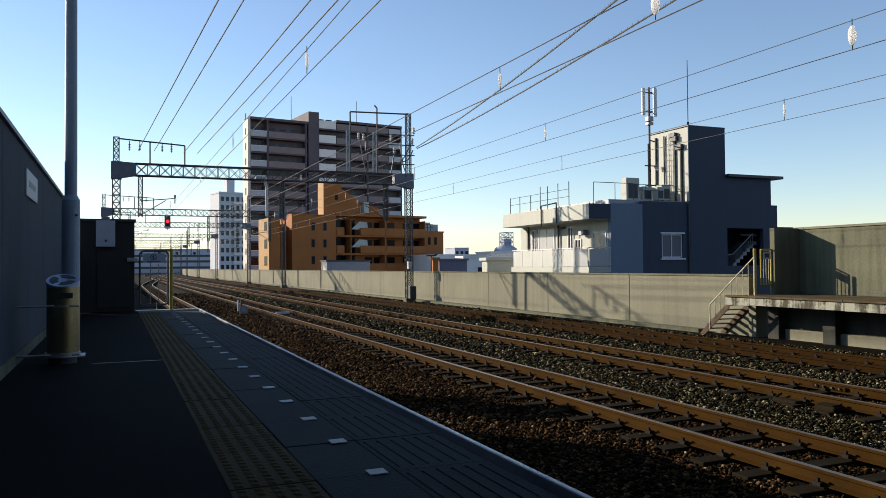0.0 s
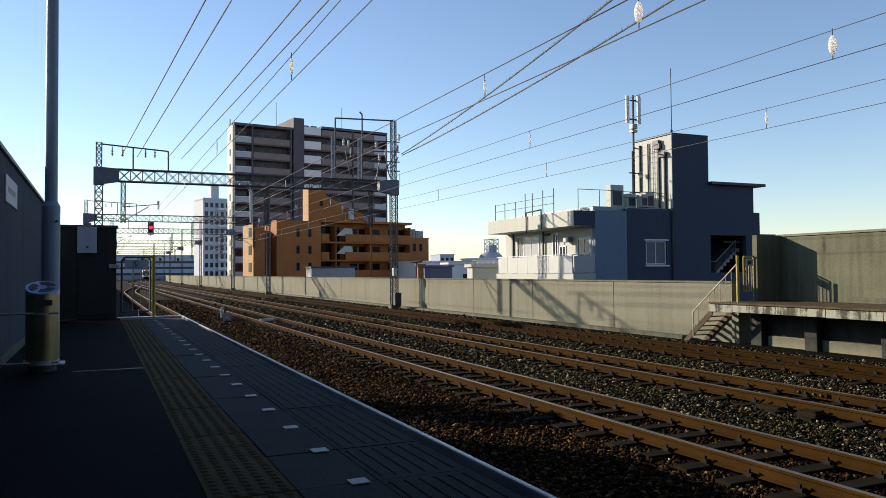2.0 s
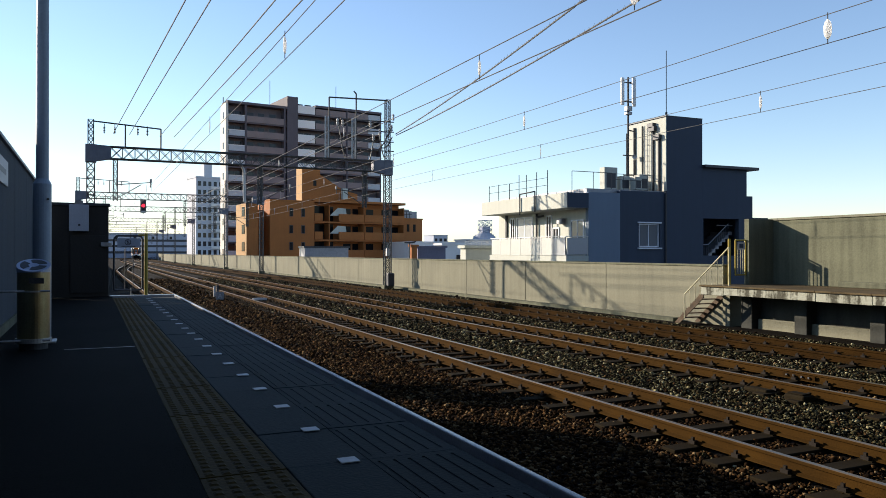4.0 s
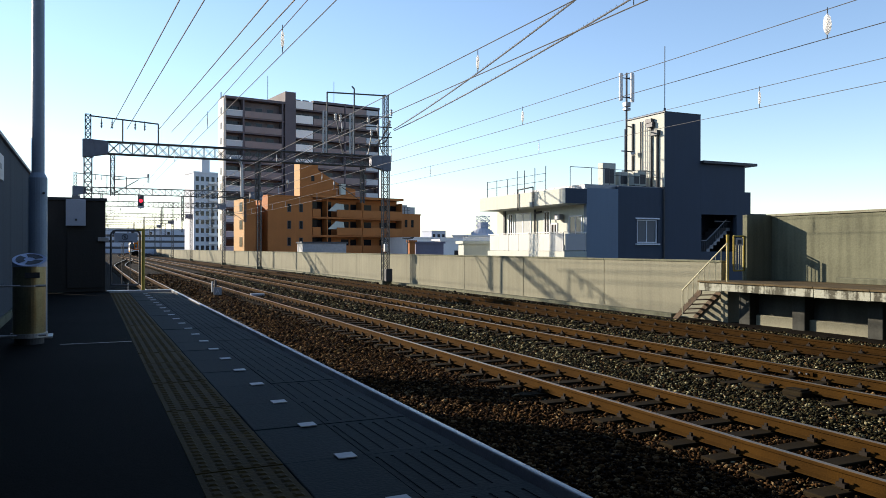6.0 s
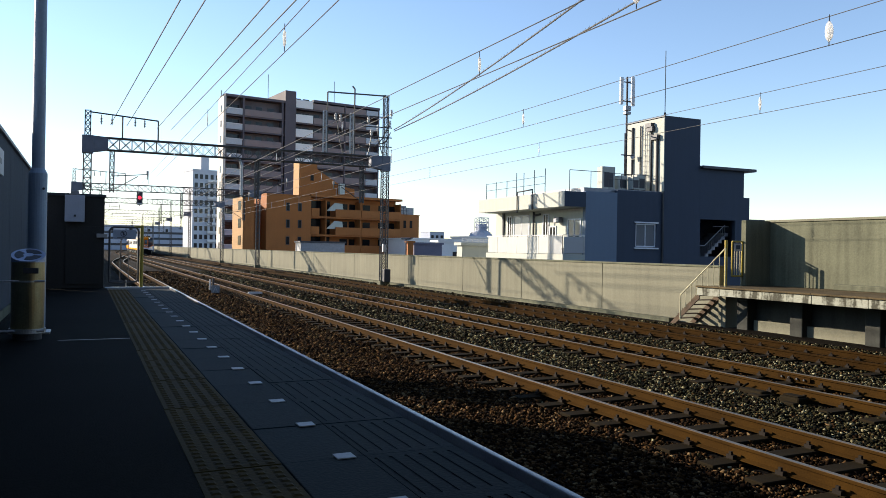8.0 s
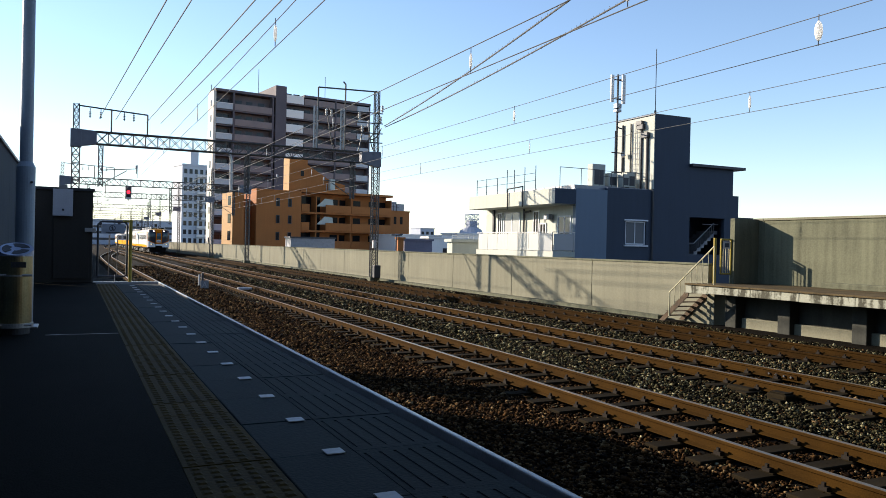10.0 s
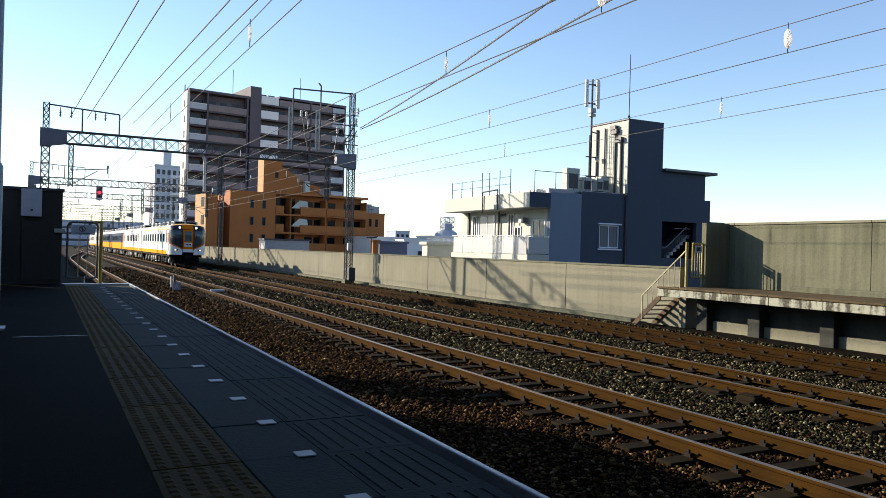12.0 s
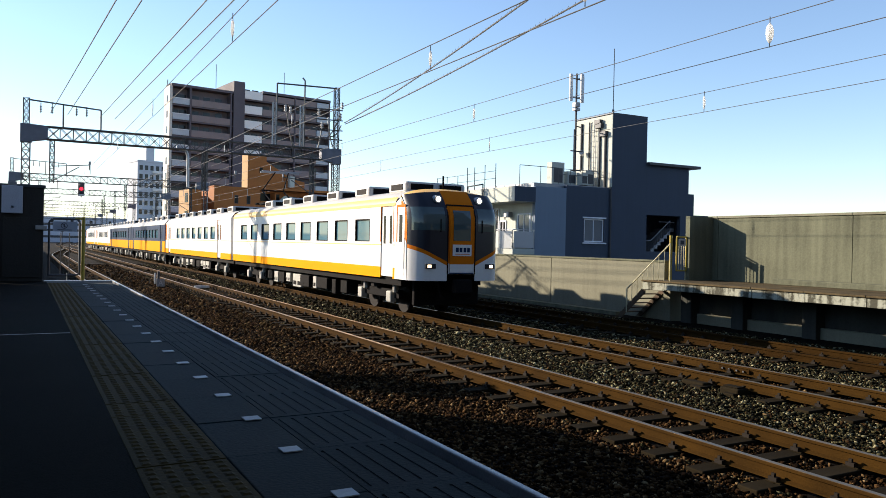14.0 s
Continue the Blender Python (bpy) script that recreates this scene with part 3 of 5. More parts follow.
def span_wire(label, a, b, r, sag, spikes=False):
    """A wire hung from a towards and past b."""
    a, b = Vector(a), Vector(b)
    end = a + (b - a) * 1.9
    bm = bmesh.new()
    n = 24
    pts = [a + (end - a) * (k / n) - Vector((0, 0, sag * 4 * (k / n) * (1 - k / n))) for k in range(n + 1)]
    for p, q in zip(pts, pts[1:]):
        bar(bm, p, q, r, 6)
    if spikes:
        L = (end - a).length
        d = 3.0
        while d < L * 0.75:
            k = d / L
            p = a + (end - a) * k - Vector((0, 0, sag * 4 * k * (1 - k)))
            bar(bm, p, p + Vector((random.uniform(-0.03, 0.03), random.uniform(-0.05, 0.05), 0.085)), 0.006, 4)
            bar(bm, p + Vector((0, 0, -0.035)), p + Vector((0, 0.09, 0.035)), 0.012, 4)
            d += 0.34
    return single("feeder_wire", bm, WIRE, label=label, category="wire", group="overhead wires")


random.seed(8)
for a, b in (((1.05, 42.86, 7.0), (2.014, 20.79, 7.0)), ((1.82, 42.86, 7.0), (2.58, 20.47, 7.0)), ((3.30, 42.86, 7.0), (4.008, 19.66, 7.0)), ((4.0, 42.86, 7.0), (4.602, 19.33, 7.0))):
    span_wire("thin dark feeder wire strung above the platform track", a, b, 0.018, 0.03)
span_wire("thick dark feeder cable with bird spikes", (16.5, 42.7, 7.95), (12.54, 17.31, 8.1 + 0.55), 0.026, 0.6, True)
span_wire("thick dark feeder cable with bird spikes", (16.55, 42.7, 7.88), (14.02, 16.72, 8.1 + 0.55), 0.026, 0.6, True)
wire("messenger_wire", "dark messenger wire over the platform track", 3.10, 4.71, 0.008)
wire("contact_wire", "dark contact wire over the platform track", 3.05, 4.21, 0.008)
wire("messenger_wire", "dark messenger wire over the near track", 6.71, 4.64, 0.010)
wire("contact_wire", "dark contact wire over the near track", 6.71, 4.15, 0.010)
for x in (T2, T3):
    wire("messenger_wire", "dark messenger wire over a running track", x, 4.50, 0.007)
    wire("contact_wire", "dark contact wire over a running track", x, 4.06 if x == T2 else 4.05, 0.007)
# high feeders along the outer masts, beyond the first gantry
for z in (9.15, 8.3, 7.6):
    wire("feeder_wire", "thin dark feeder wire along the outer masts", 16.4, z, 0.012, y0=42.9)

# hanger plates between messenger and contact wire; milky white stands for their sun glint
PLATE = bpy.data.materials.new("glint_white")
PLATE.use_nodes = True
pn = PLATE.node_tree
pd, pt, pm = pn.nodes.new("ShaderNodeBsdfDiffuse"), pn.nodes.new("ShaderNodeBsdfTranslucent"), pn.nodes.new("ShaderNodeMixShader")
pd.inputs["Color"].default_value = pt.inputs["Color"].default_value = (1.0, 1.0, 0.98, 1)
pm.inputs[0].default_value = 0.7
pn.links.new(pd.outputs[0], pm.inputs[1]); pn.links.new(pt.outputs[0], pm.inputs[2])
pn.links.new(pm.outputs[0], pn.nodes["Material Output"].inputs["Surface"])
for x, ys, z0, z1 in ((T2, (8.12, 17.09, 26.5, 35.8), 4.08, 4.47), (6.71, (8.35, 12.92, 21.5, 30.0), 4.20, 4.58), (T3, (12.7, 22.0, 31.0), 4.08, 4.47), (3.06, (13.18, 22.4, 31.5), 4.27, 4.66)):
    for y in ys:
        h = thing("wire_hanger", (x, y, 0), "hanger insulator between two wires, sun glint shown as white body", "wire hanger", "wire hangers")
        bm = bmesh.new()
        zm, hh = (z0 + z1) / 2, (z1 - z0) / 2
        rings = []
        for k in range(7):
            t = -1 + k / 3
            rr = (0.056 if y < 9 else 0.027 if y < 18 else 0.012) * math.sqrt(max(0.02, 1 - t * t)) + 0.004
            rings.append([bm.verts.new((rr * math.cos(a * math.pi / 4), rr * math.sin(a * math.pi / 4), zm + t * hh * 0.8)) for a in range(8)])
        for p, q in zip(rings, rings[1:]):
            for i in range(8):
                bm.faces.new((p[i], p[(i + 1) % 8], q[(i + 1) % 8], q[i]))
        bm.faces.new(rings[0][::-1]); bm.faces.new(rings[-1])
        part("plate", bm, PLATE, h, smooth=True)
        part("clip", bars([((0, 0, z0 - 0.03), (0, 0, z1 + 0.06))], 0.008, 5), WIRE, h)
# plain droppers
for x, z0, z1 in ((T2, 4.06, 4.5), (6.71, 4.15, 4.74), (T3, 4.05, 4.5), (3.05, 4.23, 4.94)):
    bm = bmesh.new()
    y = 45.0
    while y < 160:
        bar(bm, (x, y, z0), (x, y, z1), 0.012, 4)
        y += 4.5
    single("dropper_row", bm, GALV, label="thin droppers between contact and messenger wire", category="droppers", kind="stuff")

sig = thing("track_signal", (4.62, 79.72, 0), "black track signal showing a red light", "signal")
part("post", bars([((0, 0.1, 4.6), (0, 0.1, 6.0))], 0.05, 8), STEEL_DARK, sig)
bm = boxes((-0.28, 0.28, -0.1, 0.06, 4.72, 6.02), bev=0.06)
part("housing", bm, STEEL_DARK, sig)
bm = bmesh.new(); bar(bm, (0, -0.16, 5.42), (0, -0.11, 5.42), 0.15, 16)
part("red_lamp", bm, glow("red_signal", (1.0, 0.015, 0.03), 2.2), sig, "glowing red lamp")
for z in (5.05,):
    bm = bmesh.new(); bar(bm, (0, -0.12, z), (0, -0.101, z), 0.12, 14)
    part("unlit_lamp", bm, GLASS, sig)
part("lower_plate", boxes((-0.22, 0.22, -0.115, -0.101, 4.76, 4.92)), WHITE_MARK, sig)
# second signal far down the line
s2 = thing("far_signal", (7.3, 190, 0), "small red signal far down the line", "signal")
part("housing", boxes((-0.3, 0.3, -0.1, 0.1, 2.0, 3.4), bev=0.05), STEEL_DARK, s2)
part("post", bars([((0, 0, RAIL_Z), (0, 0, 2.0))], 0.07, 6), STEEL_DARK, s2)
bm = bmesh.new(); bar(bm, (0, -0.16, 2.9), (0, -0.11, 2.9), 0.28, 12)
part("red_lamp", bm, glow("far_red_signal", (1.0, 0.02, 0.03), 2.5), s2, "glowing red lamp")

# small trackside things
mk = thing("trackside_marker", (5.48, 38.2, BED_Z), "short white trackside post with a dark cap", "marker post")
part("white_post", boxes((-0.08, 0.0, -0.05, 0.05, 0.0, 0.55)), WHITE_MARK, mk)
part("dark_post", boxes((0.06, 0.16, -0.05, 0.05, 0.0, 0.62)), STEEL_DARK, mk)
mk2 = thing("letter_plate", (5.31, 35.6, BED_Z), "small grey plate with the letter A between the tracks", "plate")
part("plate", boxes((-0.18, 0.18, 0.0, 0.02, 0.05, 0.40)), STEEL_GREY, mk2)
cu = bpy.data.curves.new("letter", "FONT")
cu.body, cu.size, cu.align_x, cu.extrude = "A", 0.32, "CENTER", 0.002
lt = new("letter", cu)
lt.data.materials.append(WHITE_MARK)
lt.parent = mk2
lt.matrix_basis = pose(0, -0.006, 0.11, 90, 0, 0)
bm = boxes((-0.3, 0.3, -0.12, 0.12, 0.0, 0.10), bev=0.02)
ws = single("white_slab", bm, WHITE_MARK, (6.82, 34.3, BED_Z + 0.06), "small white slab lying between the rails", "slab")

jt = thing("rail_joint_box", (9.604, 8.35, BED_Z), "dark steel joint box and bond cables beside a rail", "track box")
part("box", boxes((-0.34, -0.12, -0.55, -0.20, 0.0, 0.12), bev=0.03), SLEEPER, jt)
part("lid", boxes((-0.31, -0.15, -0.51, -0.24, 0.121, 0.14), bev=0.008), SLEEPER, jt)
part("inner_box", boxes((0.10, 0.34, 0.10, 0.45, 0.0, 0.10), bev=0.03), SLEEPER, jt)
part("outer_box", boxes((-0.30, -0.11, 0.15, 0.60, 0.0, 0.09), bev=0.03), SLEEPER, jt)
for y in (-0.45, 0.62):
    bm = bmesh.new()
    arc = [Vector((-0.30 + 0.6 * k / 8, y, 0.02 + 0.12 * math.sin(math.pi * k / 8))) for k in range(9)]
    for p, q in zip(arc[:4], arc[1:4]):
        bar(bm, p, q, 0.018, 6)
    for p, q in zip(arc[5:], arc[6:]):
        bar(bm, p, q, 0.018, 6)
    part("bond_cable", bm, SLEEPER, jt)
fp = thing("fishplate", (10.736, 9.1, RAIL_Z), "rusty bolted fishplate joining two rail ends", "fishplate")
for s in (-1, 1):
    part("plate", boxes((*sorted((s * 0.034, s * 0.055)), -0.32, 0.32, -0.115, -0.045), bev=0.004), RAIL_OLD, fp)
    for y in (-0.22, -0.08, 0.08, 0.22):
        part("bolt", bars([((s * 0.056, y, -0.08), (s * 0.085, y, -0.08))], 0.018, 6), STEEL_DARK, fp)

# ---- buildings ----
def window(parent, name, x0, x1, z0, z1, y, frame_mat, glass=None, fw=0.06, mid=True, sign=-1):
    """A window in a wall that faces -y: frame proud of the wall, glass behind it, a middle stile."""
    w = part(name, boxes((x0, x1, y, y + 0.02, z0, z1)), glass or GLASS, parent)
    rows = [(x0 - fw, x0, y - 0.05, y + 0.02, z0 - fw, z1 + fw), (x1, x1 + fw, y - 0.05, y + 0.02, z0 - fw, z1 + fw), (x0, x1, y - 0.05, y + 0.02, z1, z1 + fw), (x0, x1, y - 0.06, y + 0.02, z0 - fw, z0)]
    part("window_frame", boxes(*rows), frame_mat, w)
    if mid:
        part("stile", boxes(((x0 + x1) / 2 - 0.025, (x0 + x1) / 2 + 0.025, y - 0.03, y, z0, z1)), frame_mat, w)
    return w


def frame_wall(x0, x1, y0, y1, z0, z1, hole):
    """One wall slab with a rectangular opening through it."""
    bm = bmesh.new()
    a, b, c, d = hole
    rims = []
    for y in (y0, y1):
        outer = [bm.verts.new((x, y, z)) for x, z in ((x0, z0), (x1, z0), (x1, z1), (x0, z1))]
        inner = [bm.verts.new((x, y, z)) for x, z in ((a, c), (b, c), (b, d), (a, d))]
        for i in range(4):
            j = (i + 1) % 4
            bm.faces.new((outer[i], outer[j], inner[j], inner[i]))
        rims.append((outer, inner))
    for front, back in zip(*rims):
        for i in range(4):
            j = (i + 1) % 4
            bm.faces.new((front[i], front[j], back[j], back[i]))
    return bm


BAL_PANEL = mat("balcony_panel", (0.40, 0.42, 0.39), 0.5, var=0.12, scale=1.0, fine=10, streak=0.3)
RAIL_PANEL = mat("pale_panel", (0.36, 0.39, 0.43), 0.35, var=0.15, scale=0.4, fine=6)
APT_BROWN = mat("brown_balcony", (0.215, 0.170, 0.166), 0.75, var=0.15, scale=0.4, fine=6)
WHITE_FRAME = mat("white_frame", (0.62, 0.64, 0.68), 0.45, var=0.08)
blue = thing("blue_house", (23.18, 32.6, 0), "dark blue rendered house with a stair tower and balcony", "house")
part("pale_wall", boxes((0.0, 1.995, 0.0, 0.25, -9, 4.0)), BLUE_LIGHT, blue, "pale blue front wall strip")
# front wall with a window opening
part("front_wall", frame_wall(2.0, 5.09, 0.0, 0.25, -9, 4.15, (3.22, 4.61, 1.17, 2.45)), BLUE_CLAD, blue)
window(blue, "window", 3.30, 4.53, 1.25, 2.37, 0.10, WHITE_FRAME, GLASS_CURTAIN)
part("window_sill", boxes((3.12, 4.71, -0.10, 0.05, 1.08, 1.16), bev=0.01), WHITE_FRAME, blue)
part("window_head", boxes((3.12, 4.71, -0.06, 0.05, 2.45, 2.53), bev=0.01), WHITE_FRAME, blue)
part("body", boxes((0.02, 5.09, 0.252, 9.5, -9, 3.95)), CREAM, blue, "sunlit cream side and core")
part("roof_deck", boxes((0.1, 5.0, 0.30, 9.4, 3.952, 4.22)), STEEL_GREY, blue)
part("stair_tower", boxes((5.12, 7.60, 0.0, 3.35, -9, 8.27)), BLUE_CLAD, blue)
# cream skin on the sun side only; its sunlight is partly in the colour
part("tower_sunlit_skin", boxes((5.06, 5.118, 0.02, 3.3, 4.22, 8.22)), CREAM, blue, "tower side, sunlight put into its cream colour")
part("tower_cap", boxes((5.06, 7.61, -0.01, 3.36, 8.272, 8.32)), STEEL_DARK, blue)
# stair wing with an open stair hall
part("wing_wall", frame_wall(7.602, 10.9, 0.0, 0.25, -9, 5.6, (7.67, 10.29, 0.73, 2.8)), BLUE_CLAD, blue)
part("wing_back", boxes((7.602, 10.9, 2.2, 2.5, -9, 5.6), (10.75, 10.9, 0.25, 2.2, -9, 5.6)), BLUE_CLAD, blue)
part("wing_roof", boxes((7.602, 11.62, -0.25, 2.9, 5.602, 5.76), bev=0.02), STEEL_DARK, blue)
part("side_wing", boxes((10.902, 11.40, 0.05, 3.0, -9, 4.13)), BLUE_CLAD, blue)
part("low_wing", boxes((11.402, 12.5, 0.05, 3.0, -9, 2.80)), BLUE_CLAD, blue)
part("low_wing_cap", boxes((11.402, 12.55, -0.02, 3.05, 2.802, 2.9)), STEEL_DARK, blue)
for k in range(9):
    part("stair_step", boxes((8.0 + k * 0.25, 8.27 + k * 0.25, 0.5, 1.9, 0.30 + k * 0.2, 0.50 + k * 0.2)), STEEL_GREY, blue)
for p, q in (((7.75, 0.4, 1.35), (8.4, 0.4, 1.35)), ((8.4, 0.4, 1.35), (9.9, 0.4, 2.55)), ((8.4, 0.4, 0.75), (9.9, 0.4, 1.95)), ((9.0, 0.4, 2.45), (10.2, 0.4, 2.45)), ((7.75, 1.9, 1.6), (9.5, 1.9, 2.75))):
    part("stair_rail", bars([(p, q)], 0.025, 6), STEEL_GREY, blue)
for k in range(14):
    x = 7.8 + k * 0.16
    z = 1.35 + max(0, x - 8.4) * 0.8
    part("baluster", bars([((x, 0.4, z - 0.62), (x, 0.4, z))], 0.012, 4), STEEL_GREY, blue)
# rain pipes and cabling on the sunlit tower side
for y, z0, z1, r in ((0.5, 4.2, 7.3, 0.07), (1.0, 4.2, 7.9, 0.05), (1.9, 4.2, 8.0, 0.04), (2.6, 4.2, 8.0, 0.06)):
    part("riser_pipe", bars([((5.0, y, z0), (5.0, y, z1))], r, 8), STEEL_DARK, blue)
for y, z in ((0.6, 7.2), (1.0, 7.7), (1.1, 7.9)):
    part("pipe_box", boxes((4.85, 5.05, y - 0.25, y + 0.25, z - 0.14, z + 0.14), bev=0.02), STEEL_DARK, blue)
for k in range(11):
    part("ladder_rung", bars([((4.98, 1.3, 4.5 + k * 0.3), (4.98, 1.65, 4.5 + k * 0.3))], 0.014, 4), GALV, blue)
part("ladder_rail", bars([((4.98, 1.3, 4.2), (4.98, 1.3, 8.0)), ((4.98, 1.65, 4.2), (4.98, 1.65, 8.0))], 0.02, 6), GALV, blue)
part("wall_light", bars([((4.9, 2.4, 6.25), (4.7, 2.2, 6.3))], 0.13, 10), GALV, blue)
part("downpipe", bars([((4.98, -0.06, -3), (4.98, -0.06, 4.1))], 0.05, 8), STEEL_DARK, blue)
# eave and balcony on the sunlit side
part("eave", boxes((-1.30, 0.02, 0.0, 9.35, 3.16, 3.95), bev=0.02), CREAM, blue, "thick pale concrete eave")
# dark sheet over the pale eave's end, in place of its shade
part("eave_end_shade", boxes((-1.29, 0.0, -0.02, -0.002, 3.18, 3.94)), BLUE_CLAD, blue)
part("balcony_slab", boxes((-1.35, 0.018, 0.0, 8.2, 0.45, 0.74), bev=0.01), CREAM, blue)
for k in range(7):
    y0 = 0.15 + k * 1.12
    part("balcony_panel", boxes((-1.33, -1.29, y0, y0 + 1.09, 0.76, 1.66), bev=0.005), BAL_PANEL if k else GLASS_PALE, blue)
    part("balcony_post", boxes((-1.34, -1.28, y0 - 0.03, y0 - 0.002, 0.741, 1.70)), GALV, blue)
part("end_panel", boxes((-1.27, -0.06, 0.02, 0.05, 0.80, 1.64)), GLASS_PALE, blue, "frosted glass end panel")
part("end_post", boxes((-0.06, -0.02, 0.0, 0.06, 0.741, 1.70)), GALV, blue)
part("handrail", boxes((-1.36, -1.26, 0.0, 8.1, 1.70, 1.74), (-1.26, 0.0, 0.0, 0.06, 1.70, 1.74)), GALV, blue)
part("eave_post", boxes((-0.08, 0.016, 8.4, 8.56, 0.75, 3.155)), STEEL_DARK, blue)
for y0, y1, z0, z1, m in ((5.5, 7.2, 0.8, 2.9, GLASS_PALE), (7.55, 7.95, 0.8, 2.9, GLASS_DEEP), (3.5, 3.95, 0.8, 2.9, GLASS_DEEP), (2.75, 3.25, 0.8, 2.2, GLASS_DEEP), (0.45, 1.5, 1.2, 2.55, GLASS_CURTAIN)):
    w = part("side_window", boxes((0.0, 0.015, y0, y1, z0, z1)), m, blue)
    part("window_frame", boxes((-0.03, 0.015, y0 - 0.07, y0, z0, z1 + 0.07), (-0.03, 0.015, y1, y1 + 0.07, z0, z1 + 0.07), (-0.03, 0.015, y0, y1, z1, z1 + 0.07), (-0.02, 0.015, (y0 + y1) / 2 - 0.03, (y0 + y1) / 2 + 0.03, z0, z1)), WHITE_FRAME, w)
part("wall_pipe", bars([((-0.08, 4.9, 0.75), (-0.08, 4.9, 3.1)), ((-0.08, 4.9, 2.9), (-0.08, 4.2, 2.95))], 0.06, 8), STEEL_DARK, blue)
part("condenser", boxes((-0.32, -0.05, 2.0, 2.5, 2.42, 2.72), bev=0.03), STEEL_GREY, blue)
part("eave_pipe", bars([((-1.36, 4.6, 3.0), (-1.36, 4.6, 4.15)), ((-1.36, 4.6, 4.15), (-1.36, 3.0, 4.2)), ((-1.36, 3.0, 4.2), (-1.36, 3.0, 3.1))], 0.04, 6), STEEL_DARK, blue)
# roof rails: thin posts of uneven height, wires between, and a square frame at the front
for y, h in ((8.9, 1.0), (7.7, 1.0), (6.4, 0.95), (5.3, 1.35), (4.5, 1.3), (3.4, 1.35), (2.3, 1.35)):
    part("rail_post", bars([((-1.0, y, 3.95), (-1.0, y, 3.95 + h))], 0.022, 5), STEEL_DARK, blue)
for z in (4.5, 4.9):
    part("roof_rail", bars([((-1.0, 2.3, z), (-1.0, 8.9, z))], 0.011, 4), STEEL_DARK, blue)
for x in (-0.77, 0.55, 1.7):
    part("rail_post", bars([((x, 0.35, 3.95), (x, 0.35, 5.08))], 0.018, 5), STEEL_DARK, blue)
part("roof_rail", bars([((-0.77, 0.35, 5.08), (1.7, 0.35, 5.08))], 0.018, 5), STEEL_DARK, blue)
part("roof_rail", bars([((1.7, 0.35, 4.75), (5.0, 0.35, 4.75)), ((1.7, 0.35, 5.05), (5.0, 0.35, 5.05))], 0.014, 5), STEEL_DARK, blue)
for x in (2.5, 3.3, 4.1, 4.9):
    part("rail_post", bars([((x, 0.35, 4.2), (x, 0.35, 5.05))], 0.014, 5), STEEL_DARK, blue)

for x, y, sx, sz in ((1.75, 1.0, 0.85, 1.25), (2.75, 0.9, 0.6, 0.8), (3.38, 0.5, 0.45, 0.75), (3.75, 0.6, 0.6, 0.9), (4.3, 1.5, 0.5, 0.75)):
    u = thing("roof_unit", (23.18 + x, 32.6 + y, 4.222), "pale air-conditioning unit on the blue house roof", "air conditioner", "roof units")
    part("case", boxes((0, sx, 0, 0.45, 0.06, sz), bev=0.02), CREAM, u)
    part("grille", boxes((sx * 0.15, sx * 0.85, -0.012, -0.002, 0.15, sz * 0.75)), STEEL_DARK, u)
    part("feet", boxes((0.02, 0.1, 0.0, 0.45, 0.0, 0.059), (sx - 0.1, sx - 0.02, 0.0, 0.45, 0.0, 0.059)), STEEL_DARK, u)
an = thing("phone_mast", (23.18 + 3.62, 32.6 + 1.4, 4.222), "steel phone mast with three white antenna panels", "antenna mast")
part("pole", bars([((0, 0, 0), (0, 0, 6.3))], 0.055, 8), STEEL_DARK, an)
part("strut", bars([((-0.35, 0, 2.0), (0.5, 0, 2.0)), ((-0.3, 0, 0.9), (1.6, 0, 1.0)), ((0, 0, 3.4), (0.6, 0.3, 3.4)), ((-0.35, 0, 0.4), (0.3, 0, 0.7)), ((-0.1, 0, 0), (-0.1, 0, 3.2))], 0.035, 6), STEEL_DARK, an)
for x, y in ((-0.38, 0.0), (0.16, -0.28), (0.5, 0.12)):
    part("antenna_panel", boxes((x - 0.10, x + 0.10, y - 0.06, y + 0.06, 4.75, 6.25), bev=0.03), APT_WHITE, an)
    for z in (4.95, 6.0):
        part("bracket", bars([((0, 0, z), (x, y, z))], 0.03, 6), STEEL_DARK, an)
for z in (4.3, 4.5, 4.62):
    part("radio_unit", boxes((-0.16, 0.18, -0.14, 0.14, z - 0.07, z + 0.08), bev=0.02), STEEL_GREY, an)
rod = thing("lightning_rod", (23.18 + 5.2, 32.75, 8.362), "thin steel lightning rod on the tower roof", "lightning rod")
part("rod", bars([((0, 0, 0), (0, 0, 3.5))], 0.022, 6), STEEL_DARK, rod)
part("foot", bars([((0, 0, 0), (0, 0, 0.15))], 0.06, 8), STEEL_DARK, rod)


def turned(name, x, y, rz, label, category):
    ob = new(name)
    ob.matrix_basis = pose(x, y, 0, 0, 0, rz)
    return tagged(ob, label, category)


# orange tiled flats
br = turned("brick_flats", 23.18, 109.61, 10.0, "orange tiled low apartment block with recessed balconies", "apartment block")
part("front_wall", boxes((0.0, 6.9, 0.0, 6.0, -9, 8.35)), BRICK_TILE, br)
part("parapet", boxes((-0.05, 6.95, -0.05, 6.05, 8.352, 8.5)), BRICK_TILE, br)
for z in (6.2, 3.75, 1.3):
    for x in (3.05, 4.9):
        w = part("window", boxes((x, x + 0.42, -0.03, 0.0 - 0.004, z, z + 1.05)), GLASS_DEEP, br)
        part("window_frame", boxes((x - 0.07, x, -0.06, -0.002, z - 0.07, z + 1.12), (x + 0.42, x + 0.49, -0.06, -0.002, z - 0.07, z + 1.12), (x, x + 0.42, -0.06, -0.002, z + 1.05, z + 1.12), (x, x + 0.42, -0.06, -0.002, z - 0.07, z)), STEEL_DARK, w)
